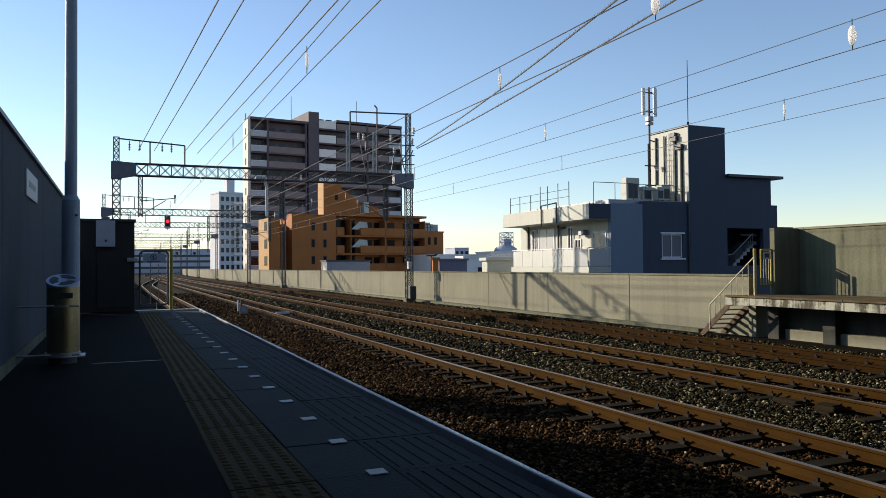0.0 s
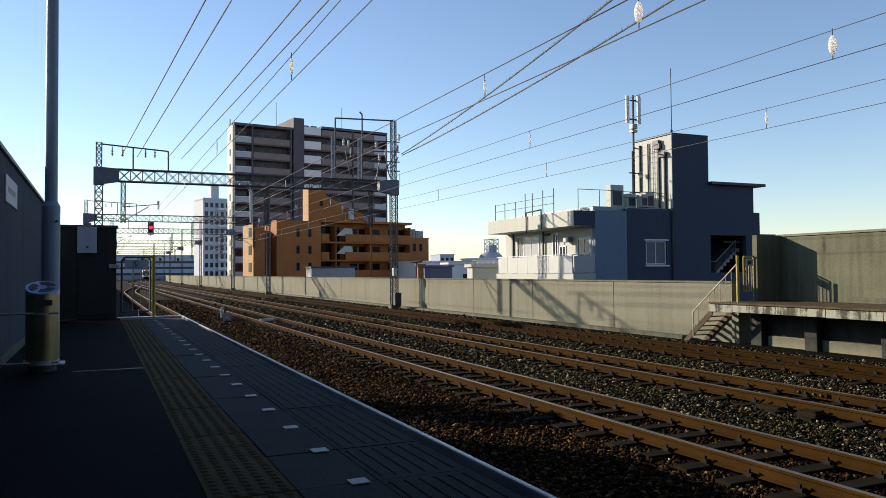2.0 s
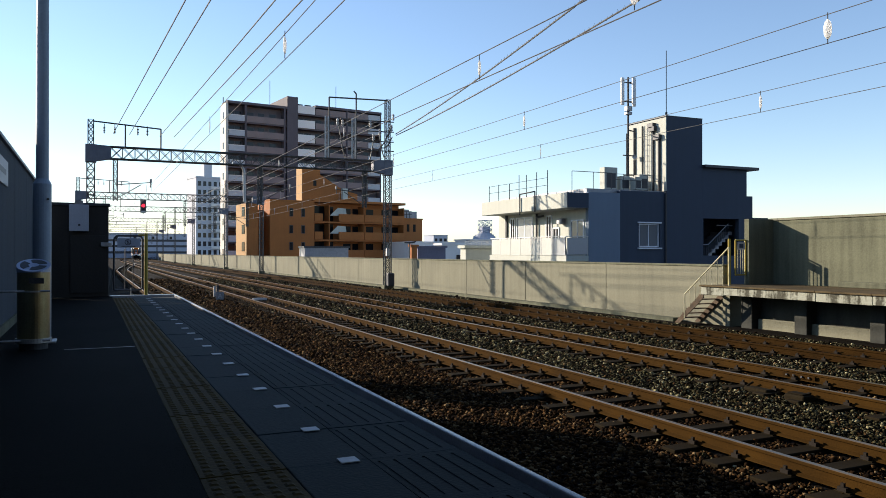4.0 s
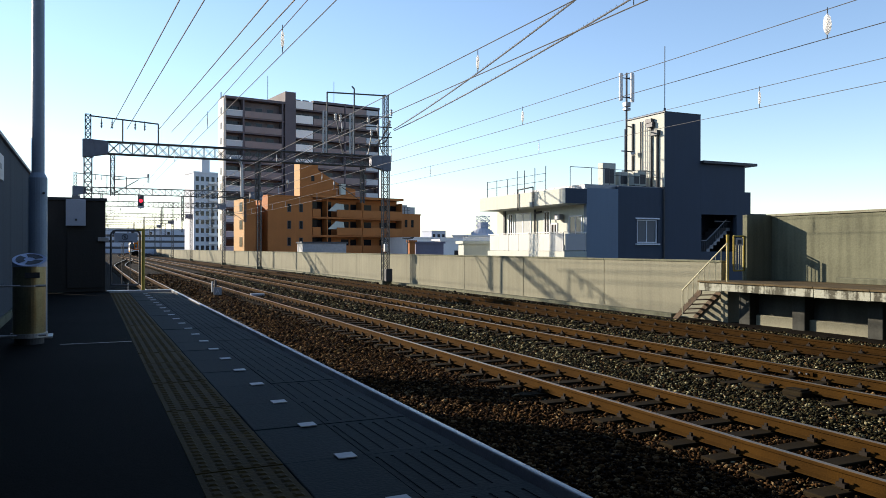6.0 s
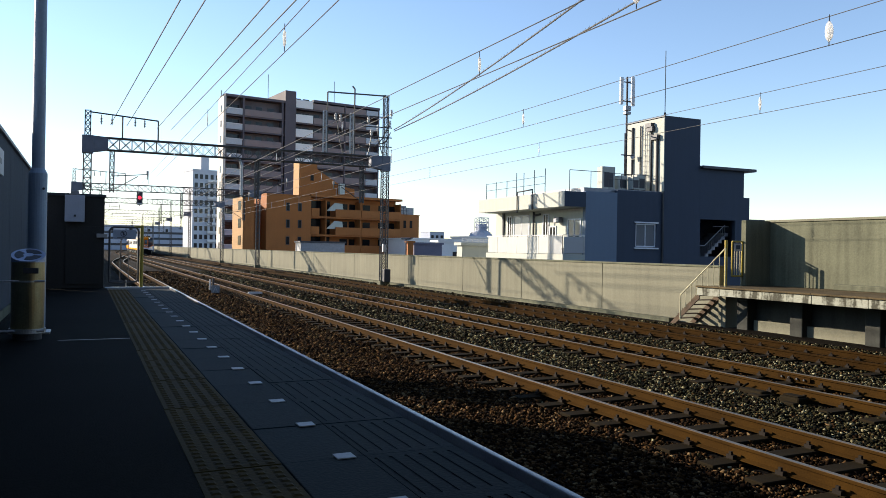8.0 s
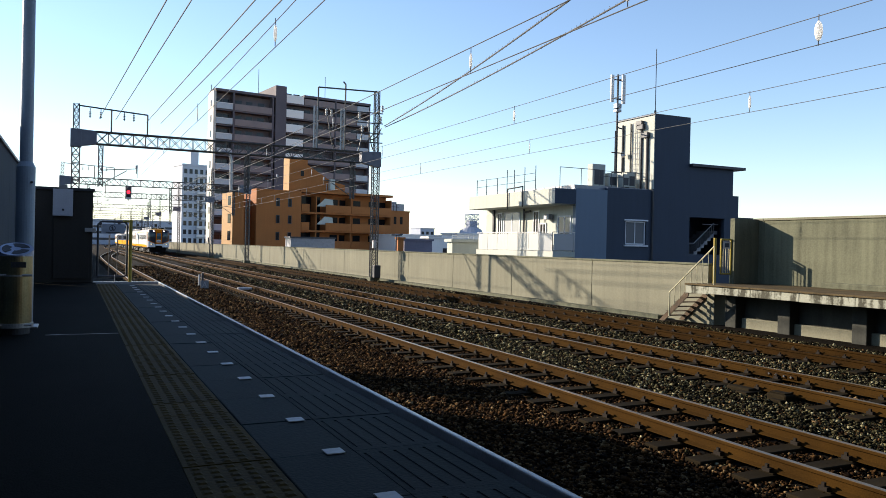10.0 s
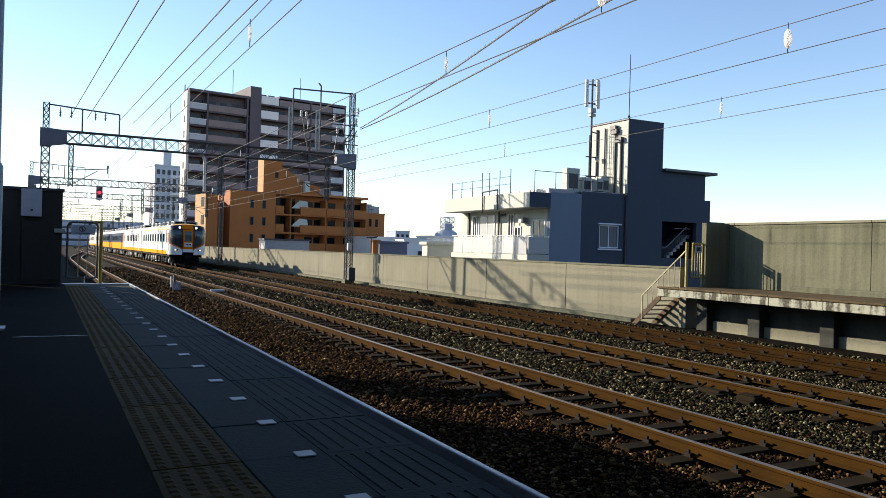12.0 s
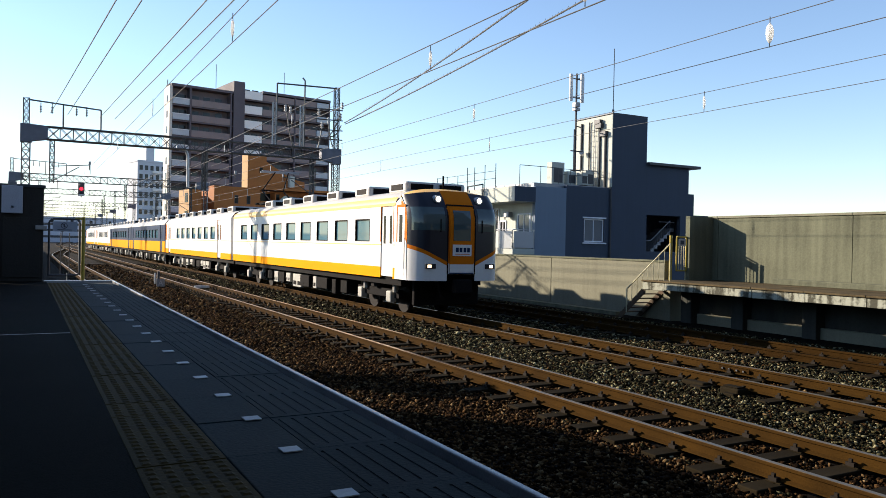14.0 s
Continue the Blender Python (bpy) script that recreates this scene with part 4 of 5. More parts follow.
# the orange tile paled to cream, for sunlight on the end faces
SUNLIT_TILE = mat("sunlit_tile", (0.46, 0.27, 0.12), 0.7, spec=0.15, var=0.15, scale=0.4, fine=8)
part("turret_end", boxes((-3.56, -3.504, -0.3, 3.9, -9, 7.75)), SUNLIT_TILE, br, "tiled end face, sunlight put into its cream colour")
part("stair_turret", boxes((-3.5, -1.9, -0.3, 3.9, -9, 7.75)), BRICK_TILE, br)
for z in (6.0, 3.5, 1.1):
    part("turret_window", boxes((-3.60, -3.564, 0.4, 1.5, z, z + 1.3)), GLASS_DEEP, br)
part("link_wall", boxes((-1.898, 0.0, 2.6, 6.0, -9, 7.1)), BRICK_TILE, br)
part("recess_wall", boxes((6.902, 22.6, 1.9, 7.0, -9, 8.4)), BRICK_TILE, br)
part("recess_roof", boxes((6.902, 22.7, -0.05, 7.0, 8.41, 8.75)), BRICK_TILE, br)
for k, z in enumerate((0.15, 2.85, 5.55)):
    part("floor_slab", boxes((6.902, 22.5, 0.2, 1.9, z - 0.25, z)), BRICK_TILE, br)
    for x0, x1, m in ((7.0, 8.3, BRICK_TILE), (11.0, 15.2, BRICK_TILE), (15.4, 22.4, BRICK_TILE)):
        part("balcony_front", boxes((x0, x1, 0.05, 0.2, z, z + 1.15), bev=0.01), m, br)
    # dark sheet on the recess wall stands in for the shade there
    part("recess_shade_sheet", boxes((7.4, 10.9, 1.85, 1.864, z + 0.02, z + 2.36)), GLASS_DEEP, br)
    for x in (12.6, 14.2, 16.6, 19.4, 21.2):
        part("balcony_window", boxes((x, x + 1.3, 1.87, 1.896, z + 0.1, z + 2.1)), GLASS_DEEP, br)
    for x in (9.35, 15.2, 22.42):
        part("divider", boxes((x, x + 0.14, 0.1, 1.9, z, z + 2.42)), BRICK_TILE, br)
    if k:
        bm = bmesh.new()
        vs = [bm.verts.new(p) for p in ((9.6, 0.3, z + 0.9), (12.4, 0.3, z + 0.9), (12.2, 0.25, z + 2.0), (10.9, 0.25, z + 2.1))]
        f = bm.faces.new(vs)
        r = bmesh.ops.extrude_face_region(bm, geom=[f])
        bmesh.ops.translate(bm, vec=(0, 0.05, 0), verts=[v for v in r["geom"] if isinstance(v, bmesh.types.BMVert)])
        part("awning", bm, CREAM, br, "pale slanted awning")
part("penthouse", boxes((5.24, 8.1, 0.6, 2.6, 8.5, 13.4)), BRICK_TILE, br)
part("penthouse_end", boxes((5.18, 5.236, 0.6, 2.6, 8.502, 13.4)), SUNLIT_TILE, br, "tiled end face, sunlight put into its cream colour")
part("penthouse_window", boxes((7.0, 7.5, 0.56, 0.596, 10.8, 11.6)), GLASS_DEEP, br)
bm = bmesh.new()
prism(bm, [(8.102, 8.76), (8.102, 12.6), (12.3, 10.3), (14.5, 9.9), (14.5, 8.76)], 0.8, 6.0)
part("penthouse_slope", bm, BRICK_TILE, br)
part("roof_cabin", boxes((11.6, 12.4, -0.0, 0.6, 9.0, 10.6)), CREAM, br)
part("far_wing", boxes((23.0, 27.2, 2.0, 9.0, -9, 6.3)), BRICK_TILE, br)
part("far_wing_cap", boxes((22.9, 27.3, 1.95, 9.1, 6.302, 6.5)), BRICK_TILE, br)
for z in (4.5, 1.7):
    for x in (24.2, 25.4):
        part("window", boxes((x, x + 0.5, 1.97, 1.996, z - 0.2, z + 1.0)), GLASS_DEEP, br)
part("roof_plant", boxes((24.6, 25.6, 3.5, 5.0, 6.5, 8.0), (25.7, 27.1, 3.5, 5.5, 6.5, 7.7)), STEEL_GREY, br)
part("roof_fence", bars([((23.0, 2.1, 7.6), (25.2, 2.1, 7.6)), ((23.0, 2.1, 7.1), (25.2, 2.1, 7.1)), ((23.1, 2.1, 6.5), (23.1, 2.1, 7.6)), ((24.2, 2.1, 6.5), (24.2, 2.1, 7.6))], 0.05, 5), STEEL_DARK, br)

# brown apartment tower
ap = turned("apartment_tower", 23.79, 153.2, 8.0, "ten-storey brown apartment tower with pale end wall", "apartment block")
part("end_wall", boxes((0.0, 0.5, 0.0, 3.4, -9, 30.1)), APT_PALE, ap, "sunlit pale end wall")
part("back_wall", boxes((0.52, 12.5, 1.7, 3.4, -9, 30.0), (14.82, 34.0, 1.7, 12.0, -9, 31.0)), APT_DARK, ap)
part("roof_edge", boxes((0.3, 12.5, -0.1, 3.5, 30.12, 30.6), (18.7, 34.2, -0.1, 12.1, 31.02, 31.5)), APT_DARK, ap)
part("core", boxes((12.52, 14.80, -0.2, 12.0, -9, 32.7)), APT_DARK, ap, "plain dark lift core")
for x in (3.85, 11.9, 25.8, 33.85):
    part("fin", boxes((x, x + 0.3, -0.05, 1.7, -9, 30.1 if x < 12 else 31.0)), APT_DARK, ap)
for k in range(13):
    z = 26.72 - k * 2.97
    part("floor_slab", boxes((0.52, 12.5, 0.1, 1.698, z - 0.28, z)), APT_DARK, ap)
    part("end_balcony", boxes((0.55, 3.75, -0.1, 0.08, z + 0.05, z + 1.12), bev=0.01), RAIL_PANEL, ap, "pale balcony panel")
    part("balcony_rail", boxes((0.5, 3.8, -0.14, 0.10, z + 1.122, z + 1.24)), APT_WHITE, ap)
    part("balcony", boxes((4.2, 11.85, -0.02, 0.12, z, z + 1.25), bev=0.01), APT_BROWN, ap)
    for x in (0.9, 2.3, 4.8, 7.0, 9.4):
        part("window", boxes((x, x + 1.3, 1.66, 1.696, z + 0.1, z + 2.2)), GLASS, ap)
    z = 26.52 - (k - 1) * 2.98
    part("floor_slab", boxes((14.82, 33.9, 0.1, 1.698, z - 0.28, z)), APT_DARK, ap)
    part("white_balcony", boxes((14.85, 18.6, -0.12, 0.08, z, z + 1.62), bev=0.01), APT_WHITE, ap, "white balcony front")
    part("balcony", boxes((18.8, 25.7, -0.02, 0.12, z, z + 1.25), bev=0.01), APT_BROWN, ap)
    part("balcony", boxes((26.1, 30.9, -0.02, 0.12, z, z + 1.25), bev=0.01), APT_BROWN, ap)
    part("white_balcony", boxes((31.0, 33.8, -0.08, 0.10, z, z + 1.20), bev=0.01), RAIL_PANEL, ap, "pale balcony panel")
    for x in (15.2, 17.0, 19.4, 22.4, 27.0, 30.5):
        part("window", boxes((x, x + 1.4, 1.66, 1.696, z + 0.1, z + 2.2)), GLASS, ap)
    part("end_window", boxes((-0.03, -0.004, 1.2, 1.9, z + 0.6, z + 1.9)), GLASS, ap)
for x, h in ((9.8, 5.0), (24.5, 5.5)):
    part("roof_aerial", bars([((x, 2.5, 30), (x, 2.5, 31 + h))], 0.06, 5), STEEL_GREY, ap)

# grey tower block far off
ft = turned("grey_tower", 28.67, 258.45, 12.0, "pale grey tower block far down the line", "apartment block")
part("body", boxes((2.3, 11.6, 0.0, 9.0, -9, 25.2)), TOWER_GREY, ft)
part("lift_house", boxes((5.6, 8.2, 2, 5, 25.2, 30.4)), TOWER_GREY, ft)
part("roof_edge", boxes((2.15, 11.75, -0.15, 9.1, 25.2, 25.7)), TOWER_GREY, ft)
for k in range(11):
    z = 22.6 - k * 2.8
    for x in (2.9, 4.6, 6.3, 8.1, 9.9):
        part("window", boxes((x, x + 1.0, -0.05, -0.004, z, z + 1.5)), GLASS, ft)
    part("balcony", boxes((7.0, 11.5, -0.9, -0.06, z - 0.9, z - 0.1)), APT_WHITE, ft)

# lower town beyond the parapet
# distance haze is mixed into this pale blue-grey
HAZE = mat("haze_tinted_wall", (0.36, 0.40, 0.48), 0.9, var=0.15, scale=0.1, fine=2)
SLATE = mat("slate_cladding", (0.16, 0.15, 0.20), 0.8, var=0.2, scale=0.3, fine=5)


def block(name, label, x, y, w, d, top, m, rz=0, roof=STEEL_GREY, wins=0):
    ob = turned(name, x, y, rz, label, "building")
    part("wall", boxes((0, w, 0, d, -9, top)), m, ob)
    part("roof", boxes((-0.15, w + 0.15, -0.15, d + 0.15, top + 0.002, top + 0.2)), roof, ob)
    for k in range(wins):
        x0 = w * (k + 0.5) / wins - 0.5
        part("window", boxes((x0, x0 + 1.0, -0.05, -0.004, top - 2.2, top - 1.1)), GLASS, ob)
    return ob


block("slate_house", "low purple slate-clad house behind the parapet", 30.25, 72.0, 3.1, 1.2, 1.38, SLATE, 0, SLATE, 0)
block("white_house", "low white flat-roofed house below the line", 36.2, 79.0, 9, 2, 1.75, APT_WHITE, 0, APT_WHITE, 2)
block("cream_annex", "low cream annex with a roof rail beside the blue house", 22.80, 46.0, 3.2, 0.8, 1.18, CREAM, 0, CREAM, 0)
rl = thing("roof_railing", (22.80, 46.0, 1.382), "white railing on the cream annex roof", "railing")
part("rail", bars([((0, 0, 0.24), (3.2, 0, 0.24)), ((0, 0, 0.10), (3.2, 0, 0.10))], 0.03, 6), APT_WHITE, rl)
for k in range(9):
    part("post", bars([((k * 0.4, 0, 0), (k * 0.4, 0, 0.24))], 0.025, 6), APT_WHITE, rl)
block("white_hall", "long white hall with a flat roof", 43.0, 104.0, 30, 12, 2.35, APT_WHITE, 4, APT_WHITE, 0)
block("far_office", "small office block in haze-tinted grey", 113.3, 255.0, 5.6, 9, 7.2, HAZE, 0, HAZE, 3)
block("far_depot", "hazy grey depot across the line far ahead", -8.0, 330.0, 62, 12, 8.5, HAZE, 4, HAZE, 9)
depot = bpy.data.objects["far_depot"]
for z in (0.5, 3.0, 5.3):
    part("window_band", boxes((0.5, 61.5, -0.05, -0.004, z, z + 0.9)), STEEL_DARK, depot)
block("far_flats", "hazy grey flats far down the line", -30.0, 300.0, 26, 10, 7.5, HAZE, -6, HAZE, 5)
block("low_shed", "low shed with a pale wall and dark roof behind the parapet", 23.2, 90.0, 5.4, 2.6, 1.45, STEEL_GREY, 0, STEEL_DARK, 0)
block("orange_kiosk", "small orange-tiled kiosk behind the parapet", 29.35, 71.5, 0.6, 0.4, 1.5, BRICK_TILE, 0, BRICK_TILE, 0)
tk = thing("roof_tank", (52.6, 100.0, 2.852), "grey dome roof tank with a ladder cage", "water tank")
bm = bmesh.new()
for k in range(6):
    a0, a1 = k * math.pi / 12, (k + 1) * math.pi / 12
    bar(bm, (0, 0, 1.0 * math.sin(a0)), (0, 0, 1.0 * math.sin(a1)), 1.75 * math.cos(a0 + 0.1), 18)
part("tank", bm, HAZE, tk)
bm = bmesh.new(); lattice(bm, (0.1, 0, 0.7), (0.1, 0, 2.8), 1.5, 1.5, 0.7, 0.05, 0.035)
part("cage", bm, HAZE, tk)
part("tower_box", boxes((-0.5, 0.7, -0.5, 0.7, 0.5, 1.9), bev=0.02), HAZE, tk)
block("tank_house", "low pale house carrying a roof tank", 49.0, 97.5, 9, 5, 2.65, APT_WHITE, 0, APT_WHITE, 0)
# street lamp standing behind the parapet
sl = thing("street_lamp", (21.2, 52.0, -9.0), "thin grey street lamp behind the parapet", "street lamp")
part("post", bars([((0, 0, 0), (0, 0, 10.6)), ((0, 0, 10.6), (0.5, 0, 10.7)), ((-0.4, 0, 10.62), (0.4, 0, 10.62))], 0.05, 6), STEEL_DARK, sl)

# distant ridge, with its haze put into the blue colour
bm = bmesh.new()
random.seed(11)
N = 90
low, high = [], []
for k in range(N + 1):
    a = radians(-20 + 90 * k / N)
    x, y = 4200 * math.sin(a), 4200 * math.cos(a)
    h = 25 + 55 * noise.noise((k * 0.13, 3.1, 0)) + 12 * noise.noise((k * 0.6, 7.7, 0)) + 20
    low.append(bm.verts.new((x, y, -9)))
    high.append(bm.verts.new((x * 1.03, y * 1.03, max(2, h))))
for k in range(N):
    bm.faces.new((low[k], low[k + 1], high[k + 1], high[k]))
single("backdrop_hills", bm, mat("far_hills", (0.30, 0.40, 0.55), 1.0, var=0.1, scale=0.002, fine=0.02, bump=0), label="faint blue hills on the horizon", category="hills", kind="structure")

# ---- the express train ----
CAR_L, HALF = 19.6, 1.36
WHITE_PAINT = mat("train_white", (0.66, 0.66, 0.65), 0.4, var=0.06, scale=0.6, fine=15, bump=0.01, spec=0.3)
# one livery orange: deepened for the shaded front, yellowed for the sunlit skirt
ORANGE_PAINT = mat("train_orange", (0.60, 0.150, 0.004), 0.5, var=0.08, scale=0.7, fine=15, bump=0.01, spec=0.05)
SUNLIT_ORANGE = mat("sunlit_orange", (0.84, 0.31, 0.0015), 0.6, var=0.06, scale=0.7, fine=15, bump=0.0, spec=0.02)
NAVY_PAINT = mat("train_navy", (0.004, 0.024, 0.075), 0.5, var=0.15, scale=0.7, fine=15, bump=0.0, spec=0.05)
MASK_PAINT = mat("train_mask", (0.010, 0.012, 0.022), 0.3, var=0.2, scale=1, fine=20, bump=0.0, spec=0.35)
ROOF_PAINT = mat("train_roof", (0.46, 0.45, 0.43), 0.6, var=0.2, scale=0.8, fine=20, bump=0.05)
UNDER = mat("underframe", (0.009, 0.008, 0.008), 0.9, spec=0.1, var=0.4, scale=4, fine=30)
GEAR = mat("under_gear", (0.34, 0.33, 0.29), 0.65, var=0.35, scale=4, fine=30)
# side glass: the pale blue sky reflection is put into its base colour
TRAIN_GLASS = pane("sky_tinted_glass", (0.075, 0.165, 0.20), 0.05, 0.2)
CAB_GLASS = pane("cab_glass", (0.045, 0.072, 0.078), 0.04)
LAMP = glow("head_lamp", (1.0, 0.86, 0.66), 3.0)
LAMP_SMALL = glow("marker_lamp", (1.0, 0.76, 0.45), 1.6)


def nose_y(x, z):
    """How far the cab face lies back from the foremost plane at (x, z)."""
    a = abs(x) / HALF
    y = 0.10 * a ** 2 + 0.40 * max(0.0, a - 0.70) ** 2 / 0.09
    if z > 2.55:
        y += 0.75 * ((z - 2.55) / 1.0) ** 2
    return y


def nose_patch(name, x0, x1, low, high, material, parent, out=0.0, nx=8, nz=6, label=""):
    """A patch of the cab face between two curves low(x) and high(x)."""
    bm = bmesh.new()
    grid = []
    for i in range(nx + 1):
        x = x0 + (x1 - x0) * i / nx
        a, b = low(x), high(x)
        grid.append([bm.verts.new((x, nose_y(x, a + (b - a) * j / nz) - out, a + (b - a) * j / nz)) for j in range(nz + 1)])
    for i in range(nx):
        for j in range(nz):
            bm.faces.new((grid[i][j], grid[i + 1][j], grid[i + 1][j + 1], grid[i][j + 1]))
    back = bmesh.ops.extrude_face_region(bm, geom=bm.faces[:])
    bmesh.ops.translate(bm, vec=(0, 0.03 + out, 0), verts=[v for v in back["geom"] if isinstance(v, bmesh.types.BMVert)])
    ob = part(name, bm, material, parent, label, smooth=True)
    ob.data.set_sharp_from_angle(angle=radians(40))
    return ob


def roof_z(x):
    a = min(1.0, abs(x) / HALF)
    return 3.02 + 0.47 * (1 - a ** 2.6) ** 0.5


def cab(car):
    k = lambda v: (lambda x: v)
    vlow = lambda x: 1.50 + (abs(x) - 0.42) / 0.94 * 0.45
    top = lambda x: 3.36 - 0.10 * (abs(x) / HALF) ** 3
    for s in (-1, 1):
        a, b = sorted((s * 0.425, s * 1.36))
        nose_patch("lower_panel", a, b, k(1.0), lambda x: vlow(x) - 0.10, WHITE_PAINT, car, 0, 14)
        nose_patch("orange_trim", a, b, lambda x: vlow(x) - 0.10, vlow, ORANGE_PAINT, car, 0.006, 14, 1)
        nose_patch("mask", a, b, vlow, top, MASK_PAINT, car, 0, 14, 10, "glossy navy-black front mask")
        a, b = sorted((s * 0.50, s * 1.30))
        nose_patch("windscreen", a, b, k(2.32), k(2.93), CAB_GLASS, car, 0.008, 14, 4, "tinted windscreen")
        bm = bmesh.new()
        y = nose_y(0.62, 3.15)
        bar(bm, (s * 0.63, y - 0.10, 3.15), (s * 0.63, y + 0.1, 3.15), 0.105, 20)
        hl = part("headlight", bm, GALV, car)
        bm = bmesh.new()
        bar(bm, (s * 0.63, y - 0.104, 3.15), (s * 0.63, y - 0.101, 3.15), 0.070, 20)
        part("lens", bm, LAMP, hl, "glowing headlight")
        y = nose_y(0.9, 1.38)
        ml = part("marker_light", boxes((s * 0.90 - 0.15, s * 0.90 + 0.15, y - 0.035, y + 0.04, 1.32, 1.45), bev=0.01), MASK_PAINT, car)
        x0 = s * 0.94
        part("lens", boxes((x0 - 0.06, x0 + 0.05, y - 0.04, y - 0.036, 1.345, 1.425)), LAMP_SMALL, ml, "warm marker light")
        nose_patch("wiper", *sorted((s * 0.62, s * 0.64)), k(2.28), k(2.62), UNDER, car, 0.03, 1, 2)
    nose_patch("door_column", -0.422, 0.422, k(1.46), k(3.40), ORANGE_PAINT, car, 0.0, 8, 8, "orange front door surround")
    nose_patch("door_foot", -0.422, 0.422, k(1.18), k(1.46), WHITE_PAINT, car, 0.0, 8, 2)
    for s in (-1, 1):
        nose_patch("door_seal", *sorted((s * 0.40, s * 0.43)), k(1.18), k(3.0), UNDER, car, 0.012, 1, 6)
    nose_patch("door_seal", -0.40, 0.40, k(2.98), k(3.02), UNDER, car, 0.012, 6, 1)
    door = nose_patch("front_door", -0.36, 0.36, k(1.24), k(2.96), ORANGE_PAINT, car, 0.02, 6, 8)
    nose_patch("door_lower", -0.36, 0.36, k(1.22), k(1.44), WHITE_PAINT, door, 0.024, 6, 2)
    nose_patch("door_glass", -0.26, 0.26, k(2.06), k(2.86), CAB_GLASS, door, 0.028, 6, 4)
    nose_patch("door_line", -0.36, 0.36, k(1.19), k(1.22), NAVY_PAINT, door, 0.024, 6, 1)
    sign = nose_patch("train_sign", -0.28, 0.28, k(1.66), k(1.96), WHITE_PAINT, door, 0.05, 4, 2, "white destination plate with unreadable marks")
    for x in (-0.2, -0.09, 0.03, 0.14):
        nose_patch("sign_bar", x, x + 0.085, k(1.76), k(1.88), NAVY_PAINT, door, 0.054, 1, 1)
    nose_patch("sign_red_bar", -0.22, 0.22, k(1.70), k(1.72), ORANGE_PAINT, door, 0.054, 1, 1)
    # top of the nose, from the face back to the roof
    bm = bmesh.new()
    n = 16
    prev = None
    for j in range(7):
        t = j / 6
        ring = []
        for i in range(n + 1):
            x = -HALF + 2 * HALF * i / n
            zf = top(x) if abs(x) > 0.42 else 3.40
            y0 = nose_y(x, zf)
            zb = roof_z(x)
            y = y0 + (1.25 - y0) * t
            z = zf + (zb - zf) * math.sin(t * math.pi / 2)
            ring.append(bm.verts.new((x, y, max(zf - 0.3, z) if abs(x) > 1.3 else z)))
        if prev:
            for i in range(n):
                bm.faces.new((prev[i], prev[i + 1], ring[i + 1], ring[i]))
        prev = ring
    part("nose_top", bm, CANT, car, "orange nose top", smooth=True)
    # cheeks between face and side walls
    for s in (-1, 1):
        bm = bmesh.new()
        yf = nose_y(HALF, 1.5)
        outline = [(yf, 1.0), (1.25, 1.0), (1.25, 3.05), (yf + 0.42, 3.2), (nose_y(HALF, 2.9), 2.9), (yf, 2.5)]
        lo = [bm.verts.new((s * (HALF - 0.03), y, z)) for y, z in outline]
        hi = [bm.verts.new((s * HALF, y, z)) for y, z in outline]
        m = len(outline)
        for i in range(m):
            bm.faces.new((lo[i], lo[(i + 1) % m], hi[(i + 1) % m], hi[i]))
        bm.faces.new(lo[::-1]); bm.faces.new(hi)
        part("cheek", bm, WHITE_PAINT, car)
        bm = bmesh.new()
        x = s * (HALF + 0.004)
        outline = [(yf + 0.02, 1.95), (yf + 0.34, 2.3), (yf + 0.40, 3.05), (yf + 0.40, 3.15), (nose_y(HALF, 2.9), 2.9), (yf + 0.02, 2.5)]
        bm.faces.new([bm.verts.new((x, y, z)) for y, z in outline])
        r = bmesh.ops.extrude_face_region(bm, geom=bm.faces[:])
        bmesh.ops.translate(bm, vec=(-s * 0.003, 0, 0), verts=[v for v in r["geom"] if isinstance(v, bmesh.types.BMVert)])
        part("cheek_flash", bm, ORANGE_PAINT, car)
    for s in (-1, 1):
        xd0, xd1 = sorted((s * (HALF - 0.01), s * (HALF + 0.008)))
        d = part("crew_door", boxes((xd0, xd1, 0.66, 1.12, 1.10, 2.98), bev=0.004), WHITE_PAINT, car)
        xe0, xe1 = sorted((s * (HALF + 0.0085), s * (HALF + 0.014)))
        part("door_edge", boxes((xe0, xe1, 1.10, 1.15, 2.0, 3.0), (xe0, xe1, 0.62, 1.10, 2.93, 3.0)), ORANGE_PAINT, d)
        part("door_glass", boxes((xe0, xe1, 0.80, 0.98, 2.0, 2.72)), GLASS_DEEP, d)
        part("grab_rail", bars([((s * (HALF + 0.04), 0.60, 1.3), (s * (HALF + 0.04), 0.60, 2.1))], 0.013, 6), GALV, d)
    # obstacle guard and coupler under the nose
    part("cowcatcher", boxes((-1.0, 1.0, 0.75, 0.9, 0.30, 0.98), bev=0.03), UNDER, car)
    part("coupler", boxes((-0.16, 0.16, -0.12, 0.9, 0.72, 0.98), (-0.24, 0.24, -0.18, 0.05, 0.68, 1.04), bev=0.02), UNDER, car)
    for x in (-0.5, 0.5):
        part("air_hose", bars([((x, 0.4, 0.95), (x, 0.2, 0.6)), ((x, 0.2, 0.6), (x * 0.7, 0.25, 0.5))], 0.03, 6), UNDER, car)


